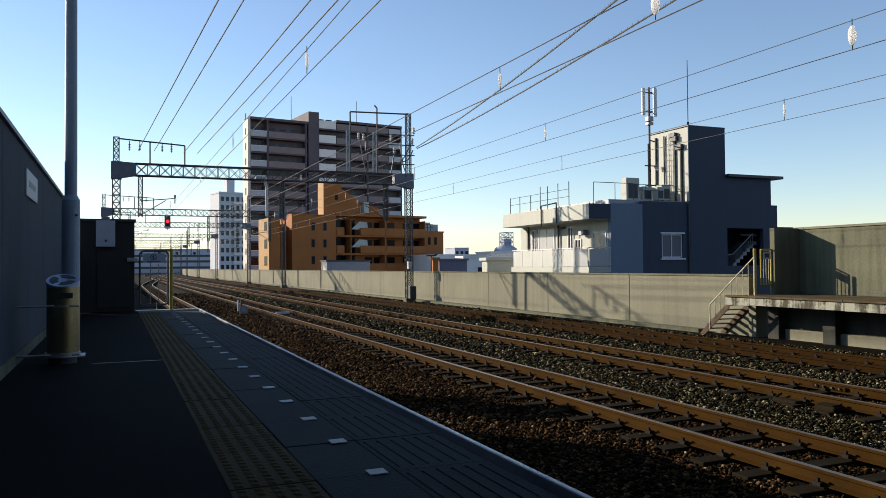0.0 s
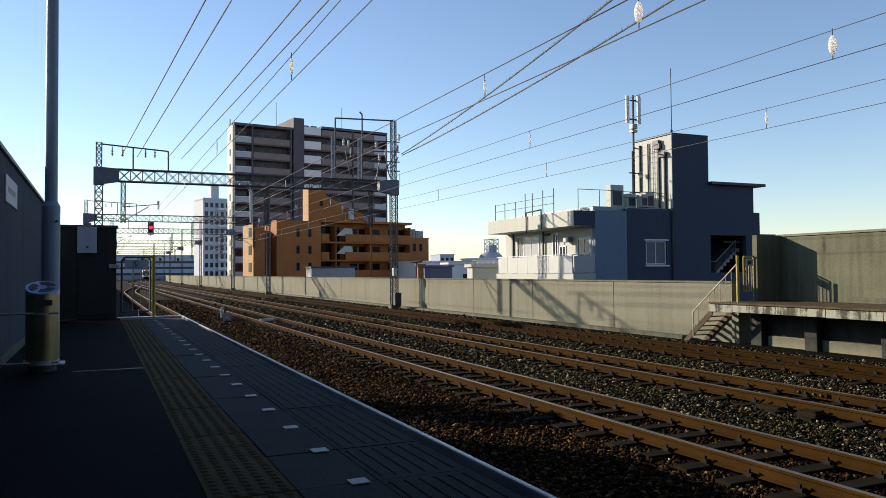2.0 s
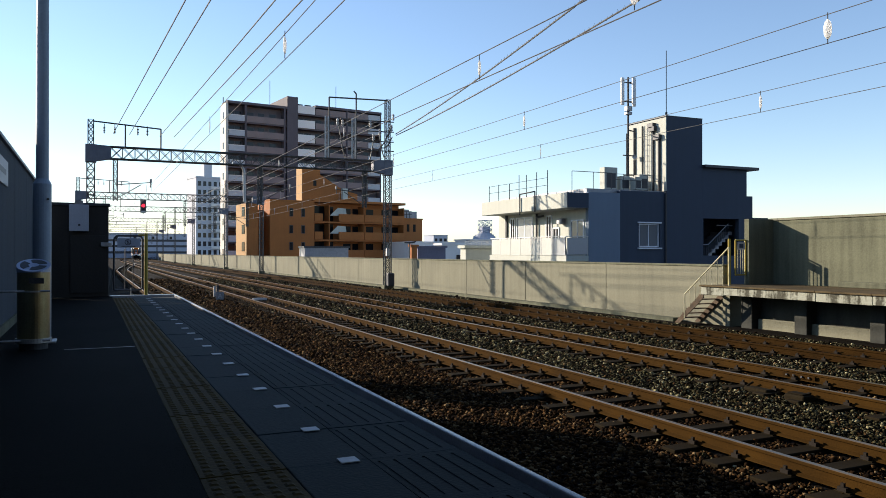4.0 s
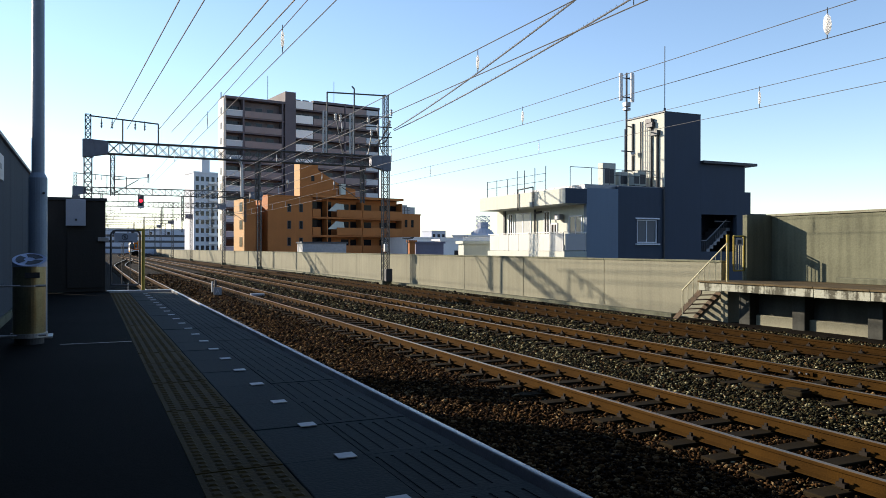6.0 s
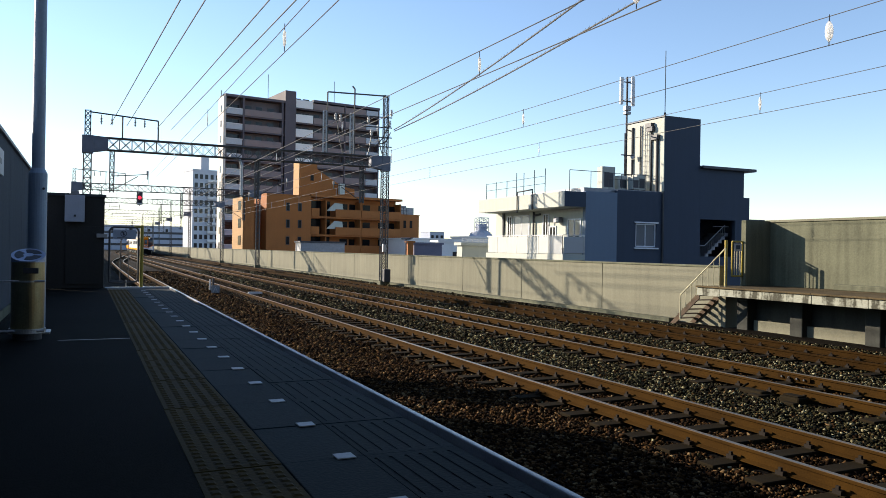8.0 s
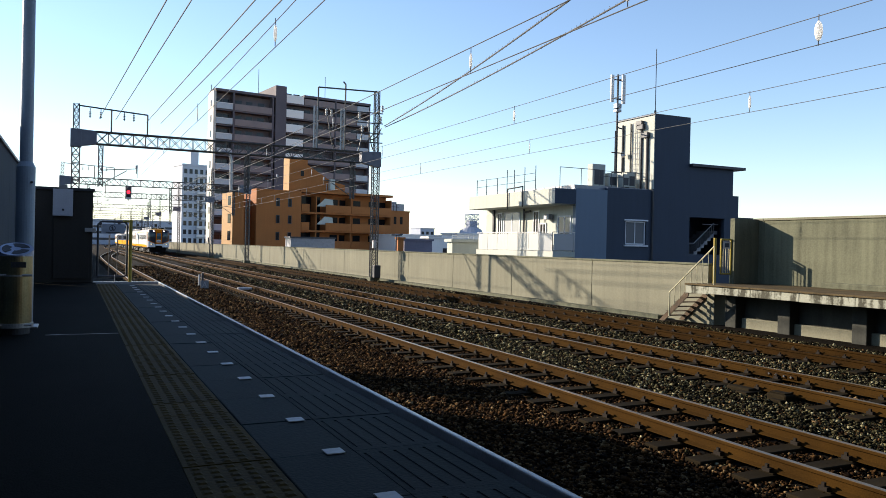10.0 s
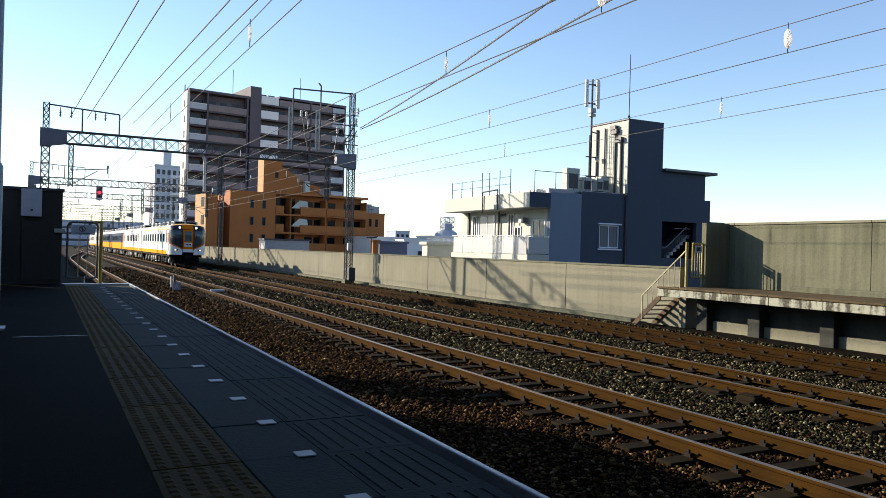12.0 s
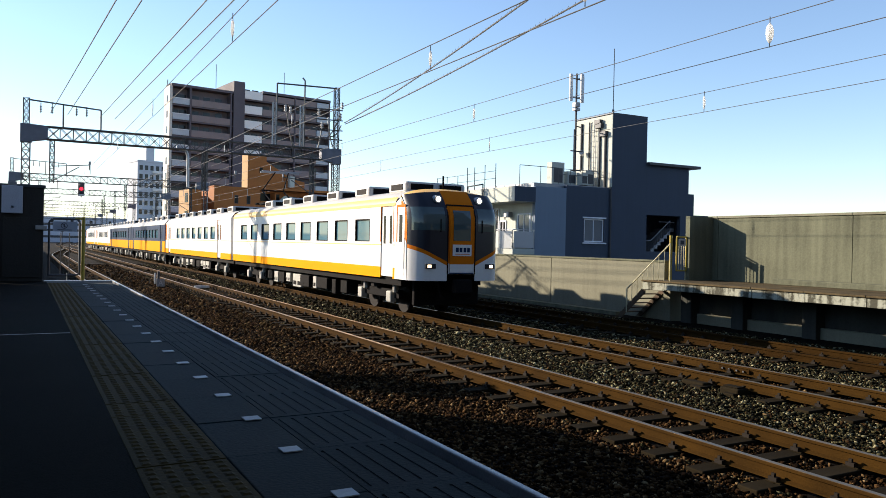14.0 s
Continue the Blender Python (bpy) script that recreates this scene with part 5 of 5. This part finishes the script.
def side(car, s, y0, y1, wins, doors, low, mid, upper, band=True):
    """One side wall built round its window and door openings, of painted strips."""
    x0, x1 = sorted((s * (HALF - 0.05), s * HALF))
    zs = 2.00, 2.66
    openings = sorted([(a, b, "w") for a, b in wins] + [(a, b, "d") for a, b in doors])
    dspans = [(a, b) for a, b, k in openings if k == "d"]

    def strip(name, z0, z1, m, gaps):
        y = y0
        rows = []
        for a, b in gaps:
            rows.append((x0, x1, y, a, z0, z1))
            y = b
        rows.append((x0, x1, y, y1, z0, z1))
        for r in rows:
            part(name, boxes(r), m, car)
    if band:
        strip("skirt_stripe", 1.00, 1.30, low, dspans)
        strip("waist_panel", 1.30, 1.90, mid, dspans)
        strip("waist_line", 1.90, 1.93, CANT, dspans)
        strip("sill_panel", 1.93, zs[0], mid, dspans)
    else:
        strip("waist_panel", 1.00, 1.78, low, dspans)
        strip("sill_panel", 1.78, zs[0], mid, dspans)
    strip("pillar_panel", zs[0], zs[1], mid, [(a, b) for a, b, k in openings])
    strip("upper_panel", zs[1], 3.04, upper, dspans)
    for a, b in wins:
        p = part("window", boxes((s * (HALF - 0.05) - 0.004, s * (HALF - 0.05) + 0.004, a, b, *zs)), TRAIN_GLASS, car)
        xf0, xf1 = sorted((s * (HALF - 0.04), s * (HALF + 0.004)))
        part("window_seal", boxes((xf0, xf1, a, a + 0.03, *zs), (xf0, xf1, b - 0.03, b, *zs), (xf0, xf1, a + 0.03, b - 0.03, zs[0], zs[0] + 0.03), (xf0, xf1, a + 0.03, b - 0.03, zs[1] - 0.03, zs[1])), UNDER, p)
    for a, b in doors:
        xd0, xd1 = sorted((s * (HALF - 0.06), s * (HALF - 0.025)))
        d = part("side_door", boxes((xd0, xd1, a, b, 1.05, 3.0)), mid, car)
        xf0, xf1 = sorted((s * (HALF - 0.03), s * (HALF + 0.006)))
        c = ORANGE_PAINT if mid is WHITE_PAINT else NAVY_PAINT
        part("door_edge", boxes((xf0, xf1, a - 0.03, a, 2.0, 3.03), (xf0, xf1, b, b + 0.03, 2.0, 3.03), (xf0, xf1, a - 0.03, b + 0.03, 3.0, 3.04)), c, d)
        w = (b - a) / 2
        for k in range(2):
            part("door_glass", boxes((*sorted((s * (HALF - 0.024), s * (HALF - 0.018))), a + w * k + 0.14, a + w * (k + 1) - 0.14, 1.95, 2.72)), GLASS_DEEP, d)


def bogie(car, y):
    bg = part("bogie", boxes((-1.0, -0.86, y - 1.5, y + 1.5, 0.42, 0.66), (0.86, 1.0, y - 1.5, y + 1.5, 0.42, 0.66), (-0.95, 0.95, y - 0.2, y + 0.2, 0.4, 0.75), bev=0.02), UNDER, car)
    for yy in (y - 1.05, y + 1.05):
        for x in (-0.57, 0.57):
            bm = bmesh.new()
            bar(bm, (x - 0.06, yy, 0.43), (x + 0.06, yy, 0.43), 0.43, 28)
            part("wheel", bm, GEAR_DARK, bg)
        for x in (-1.03, 1.03):
            part("axle_box", boxes((x - 0.1, x + 0.1, yy - 0.16, yy + 0.16, 0.30, 0.62), bev=0.04), GEAR, bg)
            part("spring", bars([((x, yy - 0.3, 0.6), (x, yy - 0.3, 0.95))], 0.09, 10), GEAR, bg)
    for x in (-0.95, 0.95):
        part("air_spring", bars([((x, y, 0.7), (x, y, 0.98))], 0.22, 14), GEAR_DARK, bg)


GEAR_DARK = mat("wheel_steel", (0.016, 0.013, 0.012), 0.8, spec=0.15, var=0.3, scale=4, fine=30)


def train_car(style, nose=False, pantograph=False, seed=0):
    rnd = random.Random(seed)
    white = style == "white"
    lab = "white express train car with an orange skirt stripe" if white else "navy and orange express train car"
    if nose:
        lab = "white and orange express train cab car with lit headlights"
    car = thing("train_car", (0, 0, RAIL_Z), lab, "train car", "express train cars")
    y0 = 1.25 if nose else 0.0
    low = SUNLIT_ORANGE
    mid, upper = (WHITE_PAINT, WHITE_PAINT) if white else (NAVY_PAINT, NAVY_PAINT)
    if nose:
        wins = [(3.0 + 1.75 * k, 4.12 + 1.75 * k) for k in range(9)]
        doors = [(1.38, 2.2)]
    elif white:
        wins = [(3.6 + 1.75 * k, 4.7 + 1.75 * k) for k in range(7)]
        doors = [(2.2, 3.0), (17.6, 18.4)]
    else:
        wins = [(3.3 + 1.7 * k, 4.6 + 1.7 * k) for k in range(8)]
        doors = [(1.2, 2.1), (17.6, 18.5)]
    for s in (-1, 1):
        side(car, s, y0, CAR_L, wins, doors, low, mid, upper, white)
    # roof with an orange or pale cantrail
    bm = bmesh.new()
    n = 14
    rings = []
    for y in (y0, CAR_L):
        rings.append([bm.verts.new((-HALF + 2 * HALF * i / n, y, roof_z(-HALF + 2 * HALF * i / n) if 0 < i < n else 3.04)) for i in range(n + 1)])
    for i in range(n):
        bm.faces.new((rings[0][i], rings[0][i + 1], rings[1][i + 1], rings[1][i]))
    part("roof", bm, ROOF_PAINT, car, smooth=True)
    if nose:
        for s in (-1, 1):
            bm = bmesh.new()
            edge = [HALF * q for q in (1.0, 0.997, 0.99, 0.975, 0.955, 0.93)]
            lines = [[bm.verts.new((s * (q + 0.005), y, max(3.04, roof_z(q) + 0.006))) for q in edge] for y in (y0 + 0.01, CAR_L - 0.01)]
            for p0, p1, q1, q0 in zip(lines[0], lines[0][1:], lines[1][1:], lines[1]):
                bm.faces.new((p0, p1, q1, q0))
            bmesh.ops.recalc_face_normals(bm, faces=bm.faces[:])
            part("roof_shoulder", bm, CANT, car, "roof shoulder, sun glare put into its pale orange", smooth=True)
    for s in (-1, 1):
        x0, x1 = sorted((s * (HALF - 0.012), s * (HALF + 0.008)))
        part("cantrail", boxes((x0, x1, y0, CAR_L, 2.98, 3.06), bev=0.006), (CANT if nose else ROOF_PAINT), car)
    part("inner_lining", boxes((-HALF + 0.09, HALF - 0.09, y0 + 0.1, CAR_L - 0.1, 1.0, 1.06), (-0.06, 0.06, y0 + 0.2, CAR_L - 0.2, 1.06, 2.95)), UNDER, car)
    part("end_wall", boxes((-HALF + 0.05, HALF - 0.05, CAR_L - 0.06, CAR_L, 1.0, 3.1)), mid, car)
    if not nose:
        part("end_wall", boxes((-HALF + 0.05, HALF - 0.05, 0.0, 0.06, 1.0, 3.1)), mid, car)
        if white:
            for s in (-1, 1):
                x0, x1 = sorted((s * (HALF - 0.01), s * (HALF + 0.006)))
                part("end_flash", boxes((x0, x1, CAR_L - 0.45, CAR_L - 0.02, 1.9, 3.0)), ORANGE_PAINT, car)
    part("gangway", boxes((-0.5, 0.5, CAR_L, CAR_L + 0.48, 1.05, 3.0)), UNDER, car)
    part("sole_bar", boxes((-1.25, 1.25, y0 - 0.2, CAR_L - 0.05, 0.82, 0.995)), UNDER, car)
    # roof gear: air conditioners with dark louvres to the front
    k = 0
    y = 1.5
    while y < CAR_L - 1.2:
        if not (pantograph and y > 14.8):
            u = part("roof_unit", boxes((-0.95, 0.95, y, y + 1.15, 3.36, 3.69), bev=0.07), ROOF_PAINT, car)
            part("louvre", boxes((-0.8, -0.1, y - 0.012, y - 0.002, 3.46, 3.63), (0.1, 0.8, y - 0.012, y - 0.002, 3.46, 3.63)), UNDER, u)
            part("side_louvre", boxes((-0.962, -0.952, y + 0.2, y + 0.95, 3.46, 3.62)), GEAR_DARK, u)
        y += 2.6
    if pantograph:
        pg = part("pantograph", boxes((-0.8, 0.8, 16.0, 16.2, 3.62, 3.70), (-0.8, 0.8, 17.6, 17.8, 3.62, 3.70), (-0.7, -0.6, 16.0, 17.8, 3.62, 3.70), (0.6, 0.7, 16.0, 17.8, 3.62, 3.70)), UNDER, car)
        part("lower_arm", bars([((-0.5, 16.2, 3.7), (-0.5, 17.8, 4.3)), ((0.5, 16.2, 3.7), (0.5, 17.8, 4.3))], 0.035, 6), UNDER, pg)
        part("upper_arm", bars([((-0.5, 17.8, 4.3), (-0.3, 16.4, 5.05)), ((0.5, 17.8, 4.3), (0.3, 16.4, 5.05)), ((-0.5, 17.8, 4.3), (0.5, 17.8, 4.3))], 0.028, 6), UNDER, pg)
        part("collector", bars([((-0.9, 16.4, 5.08), (0.9, 16.4, 5.08)), ((-0.9, 16.7, 5.05), (0.9, 16.7, 5.05))], 0.03, 6), GALV, pg)
    if nose:
        part("roof_horn", bars([((0.0, 1.1, 3.5), (0.0, 1.1, 3.85))], 0.03, 6), UNDER, car)
    # underfloor boxes between the bogies
    bogie(car, 3.2)
    bogie(car, CAR_L - 3.0)
    y = 5.4
    while y < CAR_L - 5.4:
        w = rnd.choice((0.35, 0.55, 0.7, 1.0))
        h = rnd.uniform(0.28, 0.5)
        for s in (-1, 1):
            x0, x1 = sorted((s * 0.6, s * rnd.uniform(1.08, 1.2)))
            eb = part("equipment_box", boxes((x0, x1, y, y + w, 0.74 - h, 0.735), bev=0.02), rnd.choice((GEAR, UNDER, GEAR, UNDER)), car)
            xo = x0 - 0.004 if s < 0 else x1 + 0.002
            for q in range(2 if w > 0.5 else 1):
                ya = y + 0.07 + q * w * 0.5
                part("cover", boxes((xo, xo + 0.002, ya, ya + (w * 0.5 if w > 0.5 else w) - 0.14, 0.74 - h * 0.85, 0.74 - h * 0.55)), UNDER, eb)
            part("hanger_bar", boxes((x0 + 0.1, x1 - 0.1, y + w * 0.4, y + w * 0.4 + 0.06, 0.736, 0.819)), UNDER, eb)
        y += w + rnd.choice((0.08, 0.15, 0.35))
    return car


# pale orange; the sun's glare on the roof shoulder is put into the colour
CANT = mat("cantrail_orange", (0.80, 0.47, 0.13), 0.45, var=0.15, scale=0.7, fine=15, bump=0.02, spec=0.2)
cars = []
lead = train_car("white", nose=True, pantograph=True, seed=3)
cab(lead)
middle = train_car("white", seed=4)
third = train_car("navy", seed=5)
cars = [lead, middle, third]
cars.append(copy_thing(third, Matrix.Translation((0, 0, RAIL_Z))))
cars.append(copy_thing(middle, Matrix.Translation((0, 0, RAIL_Z))))
cars.append(copy_thing(middle, Matrix.Translation((0, 0, RAIL_Z))))

# ---- track: rails, sleepers, ballast stones ----
def rail_profile(x):
    z = RAIL_Z
    return [(x - 0.061, z - 0.145), (x + 0.061, z - 0.145), (x + 0.061, z - 0.135), (x + 0.010, z - 0.118), (x + 0.010, z - 0.042), (x + 0.033, z - 0.034), (x + 0.033, z - 0.004), (x + 0.028, z),
            (x - 0.028, z), (x - 0.033, z - 0.004), (x - 0.033, z - 0.034), (x - 0.010, z - 0.042), (x - 0.010, z - 0.118), (x - 0.061, z - 0.135)]


def rail(parent, x0, offset, y0, y1, shine=True, rust=RAIL_RUST):
    ys = [y0]
    while ys[-1] < y1:
        ys.append(ys[-1] + (25.0 if ys[-1] < 75 else 8.0))
    bm = bmesh.new()
    prev = None
    for y in ys:
        dx = offset(y)
        ring = [bm.verts.new((px + dx, y, pz)) for px, pz in rail_profile(x0)]
        if prev:
            n = len(ring)
            for i in range(n):
                f = bm.faces.new((prev[i], prev[(i + 1) % n], ring[(i + 1) % n], ring[i]))
                f.material_index = 1 if i in (6, 7, 8) and shine else 0
        prev = ring
    me = bpy.data.meshes.new("rail")
    bmesh.ops.recalc_face_normals(bm, faces=bm.faces)
    bm.to_mesh(me); bm.free()
    me.materials.append(rust); me.materials.append(RAIL_TOP)
    ob = new("rail", me)
    ob.parent = parent
    return ob


def sleeper_mesh():
    bm = bmesh.new()
    box(bm, -1.0, 1.0, -0.11, 0.11, -0.16, 0.0, bev=0.012)
    for s in (-0.566, 0.566):
        box(bm, s - 0.10, s + 0.10, -0.08, 0.08, 0.001, 0.012)
        for t in (-1, 1):
            box(bm, s + t * 0.075 - 0.03, s + t * 0.075 + 0.03, -0.045, 0.045, 0.012, 0.05, mi=1)
            box(bm, s + t * 0.085 - 0.014, s + t * 0.085 + 0.014, -0.016, 0.016, 0.05, 0.085, mi=1)
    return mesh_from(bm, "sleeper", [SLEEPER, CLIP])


def merge_offset(y):
    """The platform track swings over to join its neighbour far ahead."""
    t = min(1.0, max(0.0, (y - 84.0) / 72.0))
    return 3.66 * t * t * (3 - 2 * t) + swing(y)


CLIP = mat("rail_clip", (0.02, 0.016, 0.013), 0.8, var=0.3, scale=6, spec=0.1)
SLP = sleeper_mesh()
SLP_Z = RAIL_Z - 0.155
far_sleepers = bmesh.new()
for name, x0, off, ya in (("track_platform", T0, merge_offset, 20.0), ("track_near", T1, swing, -4.0), ("track_middle", T2, swing, -2.0), ("track_far", T3, swing, 0.0)):
    tr = thing(name, (0, 0, 0), "rusty narrow-gauge track on dark sleepers", "track", kind="structure")
    for s in (-0.566, 0.566):
        rail(tr, x0 + s, off, -20.0 if x0 > 4 else 17.2, 330.0, x0 != T3, RAIL_OLD if x0 == T3 else RAIL_RUST)
    y = ya
    n = 0
    while y < 150:
        if n < 95 and x0 > 4:
            ob = new("sleeper", SLP)
            ob.parent = tr
            ob.location = (x0 + off(y), y, SLP_Z)
        else:
            box(far_sleepers, x0 + off(y) - 1.0, x0 + off(y) + 1.0, y - 0.11, y + 0.11, SLP_Z - 0.1, SLP_Z)
        n += 1
        y += 0.62
fs = single("sleeper_rows", far_sleepers, SLEEPER, label="dark sleepers further down the line", category="sleepers", kind="stuff")


def stones():
    """Crushed ballast: jittered blocks, thickest near the eye, kept off the rail heads."""
    rng = np.random.default_rng(4)
    cells = []
    for ya, yb, dens, size in ((1, 9, 1150, 0.0145), (9, 15, 760, 0.0165), (15, 24, 300, 0.021), (24, 40, 95, 0.029), (40, 66, 30, 0.038)):
        n = int((yb - ya) * (16.2 - 1.7) * dens)
        x = rng.uniform(1.7, 16.2, n)
        y = rng.uniform(ya, yb, n)
        keep = np.ones(n, bool)
        for c in (T1, T2, T3):
            for s in (-0.566, 0.566):
                keep &= np.abs(x - c - s) > 0.075
            on = (np.abs(x - c) < 1.02)
            ph = np.abs(((y + 4.0) / 0.62) - np.round((y + 4.0) / 0.62)) * 0.62 if c == T1 else np.abs(((y + (2.0 if c == T2 else 0.0)) / 0.62) - np.round((y + (2.0 if c == T2 else 0.0)) / 0.62)) * 0.62
            keep &= ~(on & (ph < 0.12) & (rng.random(n) < 0.9))
        # only where the eye can see past the platform edge
        keep &= (x > 2.9) & (x < 2.3 * y + 2.0)
        x, y = x[keep], y[keep]
        z = np.full(len(x), BED_Z)
        for c in (T1, T2, T3):
            d = np.abs(x - c)
            z = np.maximum(z, np.where(d < 1.25, BED_Z + 0.005, BED_Z))
        cells.append((x, y, z, size * rng.lognormal(0, 0.28, len(x))))
    x, y, z, r = (np.concatenate(q) for q in zip(*cells))
    rusty = (x < 5.9) | (np.abs(x - T1) < 0.75) | (np.abs(x - T2) < 0.7) | (rng.random(len(x)) < 0.15)
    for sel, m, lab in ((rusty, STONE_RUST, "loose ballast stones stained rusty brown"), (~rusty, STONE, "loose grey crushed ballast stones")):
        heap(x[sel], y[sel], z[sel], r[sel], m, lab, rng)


def heap(x, y, z, r, m, lab, rng):
    """One mesh of jittered blocks."""
    n = len(x)
    cube = np.array([(-1, -1, -1), (1, -1, -1), (1, 1, -1), (-1, 1, -1), (-1, -1, 1), (1, -1, 1), (1, 1, 1), (-1, 1, 1)], float)
    v = cube[None] * rng.uniform(0.15, 1.30, (n, 8, 3))
    a = rng.uniform(0, 2 * math.pi, n)
    b = rng.uniform(-0.7, 0.7, n)
    vx = v[..., 0] * np.cos(a)[:, None] - v[..., 1] * np.sin(a)[:, None]
    vy = v[..., 0] * np.sin(a)[:, None] + v[..., 1] * np.cos(a)[:, None]
    vz = v[..., 2] * np.cos(b)[:, None] + vx * np.sin(b)[:, None]
    vx = vx * np.cos(b)[:, None] - v[..., 2] * np.sin(b)[:, None]
    co = np.stack((vx * r[:, None] + x[:, None], vy * r[:, None] + y[:, None], vz * r[:, None] * 0.75 + (z + r * rng.uniform(0.2, 1.3, n))[:, None]), -1).reshape(-1, 3)
    quads = np.array([(0, 3, 2, 1), (4, 5, 6, 7), (0, 1, 5, 4), (1, 2, 6, 5), (2, 3, 7, 6), (3, 0, 4, 7)])
    loops = (quads[None] + (np.arange(n) * 8)[:, None, None]).reshape(-1)
    me = bpy.data.meshes.new("ballast_stones")
    me.vertices.add(n * 8)
    me.vertices.foreach_set("co", co.ravel())
    me.loops.add(len(loops))
    me.loops.foreach_set("vertex_index", loops.astype(np.int32))
    me.polygons.add(n * 6)
    me.polygons.foreach_set("loop_start", np.arange(0, n * 24, 4, dtype=np.int32))
    me.polygons.foreach_set("loop_total", np.full(n * 6, 4, dtype=np.int32))
    me.update(calc_edges=True)
    me.materials.append(m)
    ob = new("ballast_stones", me)
    tagged(ob, lab, "ballast", kind="stuff")


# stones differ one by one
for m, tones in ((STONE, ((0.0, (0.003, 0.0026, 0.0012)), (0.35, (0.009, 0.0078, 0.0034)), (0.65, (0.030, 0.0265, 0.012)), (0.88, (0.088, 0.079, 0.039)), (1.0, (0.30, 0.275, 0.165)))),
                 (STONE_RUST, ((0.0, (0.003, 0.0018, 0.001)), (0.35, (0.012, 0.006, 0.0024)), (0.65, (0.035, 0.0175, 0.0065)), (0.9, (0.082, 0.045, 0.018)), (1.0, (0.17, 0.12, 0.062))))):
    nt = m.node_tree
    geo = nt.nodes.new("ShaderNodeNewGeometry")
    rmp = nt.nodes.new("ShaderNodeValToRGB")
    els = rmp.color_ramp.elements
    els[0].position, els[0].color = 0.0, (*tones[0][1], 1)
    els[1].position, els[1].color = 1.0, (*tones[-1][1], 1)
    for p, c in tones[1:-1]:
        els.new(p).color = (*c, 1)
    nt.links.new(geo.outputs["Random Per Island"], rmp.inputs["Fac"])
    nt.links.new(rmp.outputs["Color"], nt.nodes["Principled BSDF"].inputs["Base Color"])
stones()


# ---- platform edge slabs, warning tiles and marks ----
def slab_mesh():
    bm = bmesh.new()
    box(bm, 0.0, 0.345, 0.0, 0.618, -0.045, 0.0, bev=0.004)
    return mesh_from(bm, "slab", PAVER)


def ribbed_mesh():
    """Edge slab with long grip grooves."""
    bm = bmesh.new()
    box(bm, 0.0, 0.425, 0.0, 0.618, -0.045, -0.004)
    box(bm, 0.0, 0.02, 0.0, 0.618, -0.0039, 0.0)
    n = 6
    w = 0.405 / n
    box(bm, 0.02, 0.425, 0.0, 0.05, -0.0039, 0.0)
    box(bm, 0.02, 0.425, 0.568, 0.618, -0.0039, 0.0)
    for k in range(n):
        box(bm, 0.02 + w * k + 0.013, 0.02 + w * (k + 1), 0.05, 0.568, -0.0039, 0.0)
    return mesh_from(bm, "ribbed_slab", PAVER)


def tactile_mesh():
    bm = bmesh.new()
    box(bm, -0.008, 0.331, -0.0055, 0.3035, -0.045, 0.0, bev=0.002)
    for i in range(5):
        for j in range(5):
            cx, cy = 0.0325 + 0.065 * i, 0.025 + 0.0618 * j
            lo = [bm.verts.new((cx + sx * 0.019, cy + sy * 0.019, 0.0)) for sx, sy in ((-1, -1), (1, -1), (1, 1), (-1, 1))]
            hi = [bm.verts.new((cx + sx * 0.010, cy + sy * 0.010, 0.005)) for sx, sy in ((-1, -1), (1, -1), (1, 1), (-1, 1))]
            for q in range(4):
                bm.faces.new((lo[q], lo[(q + 1) % 4], hi[(q + 1) % 4], hi[q]))
            bm.faces.new(hi)
    return mesh_from(bm, "warning_tile", TACTILE)


sm, rm, tm = slab_mesh(), ribbed_mesh(), tactile_mesh()
bm = bmesh.new()
box(bm, -0.04, 0.04, -0.04, 0.04, 0.001, 0.005)
mark = mesh_from(bm, "white_square", WHITE_MARK)
random.seed(21)
y = 0.62
while y < 16.0:
    for name, me, x in (("slab", sm, 0.752), ("ribbed_slab", rm, 1.102)):
        ob = new(name, me)
        ob.parent = platform
        ob.location = (x, y + 0.001, random.uniform(-0.002, 0.002))
    ob = new("white_square", mark)
    ob.parent = platform
    ob.location = (1.01, y - 0.01 + 0.62 * 0 + 0.01, 0.002)
    for k in range(2):
        ob = new("warning_tile", tm)
        ob.parent = platform
        ob.location = (0.415, y + 0.31 * k, random.uniform(-0.002, 0.002))
    y += 0.621
# a long crack seal across the asphalt
bm = boxes((-0.2, 0.40, 7.72, 7.735, 0.0005, 0.003))
ob = new("joint_seal", mesh_from(bm, "joint_seal", COPING)); ob.parent = platform


def motions():
    """The express comes in on the middle track at a steady pace."""
    for n, car in enumerate(cars):
        rows = []
        for k in range(15):
            front = 17.60 + (14.0 - k) * 22.8 + n * 20.1
            rear = front + CAR_L
            xa, xb = 10.18 + swing(front), 10.18 + swing(rear)
            rows.append((float(k), pose(xa, front, RAIL_Z, 0, 0, -math.degrees(math.atan2(xb - xa, CAR_L)))))
        walk(car, rows)


motions()
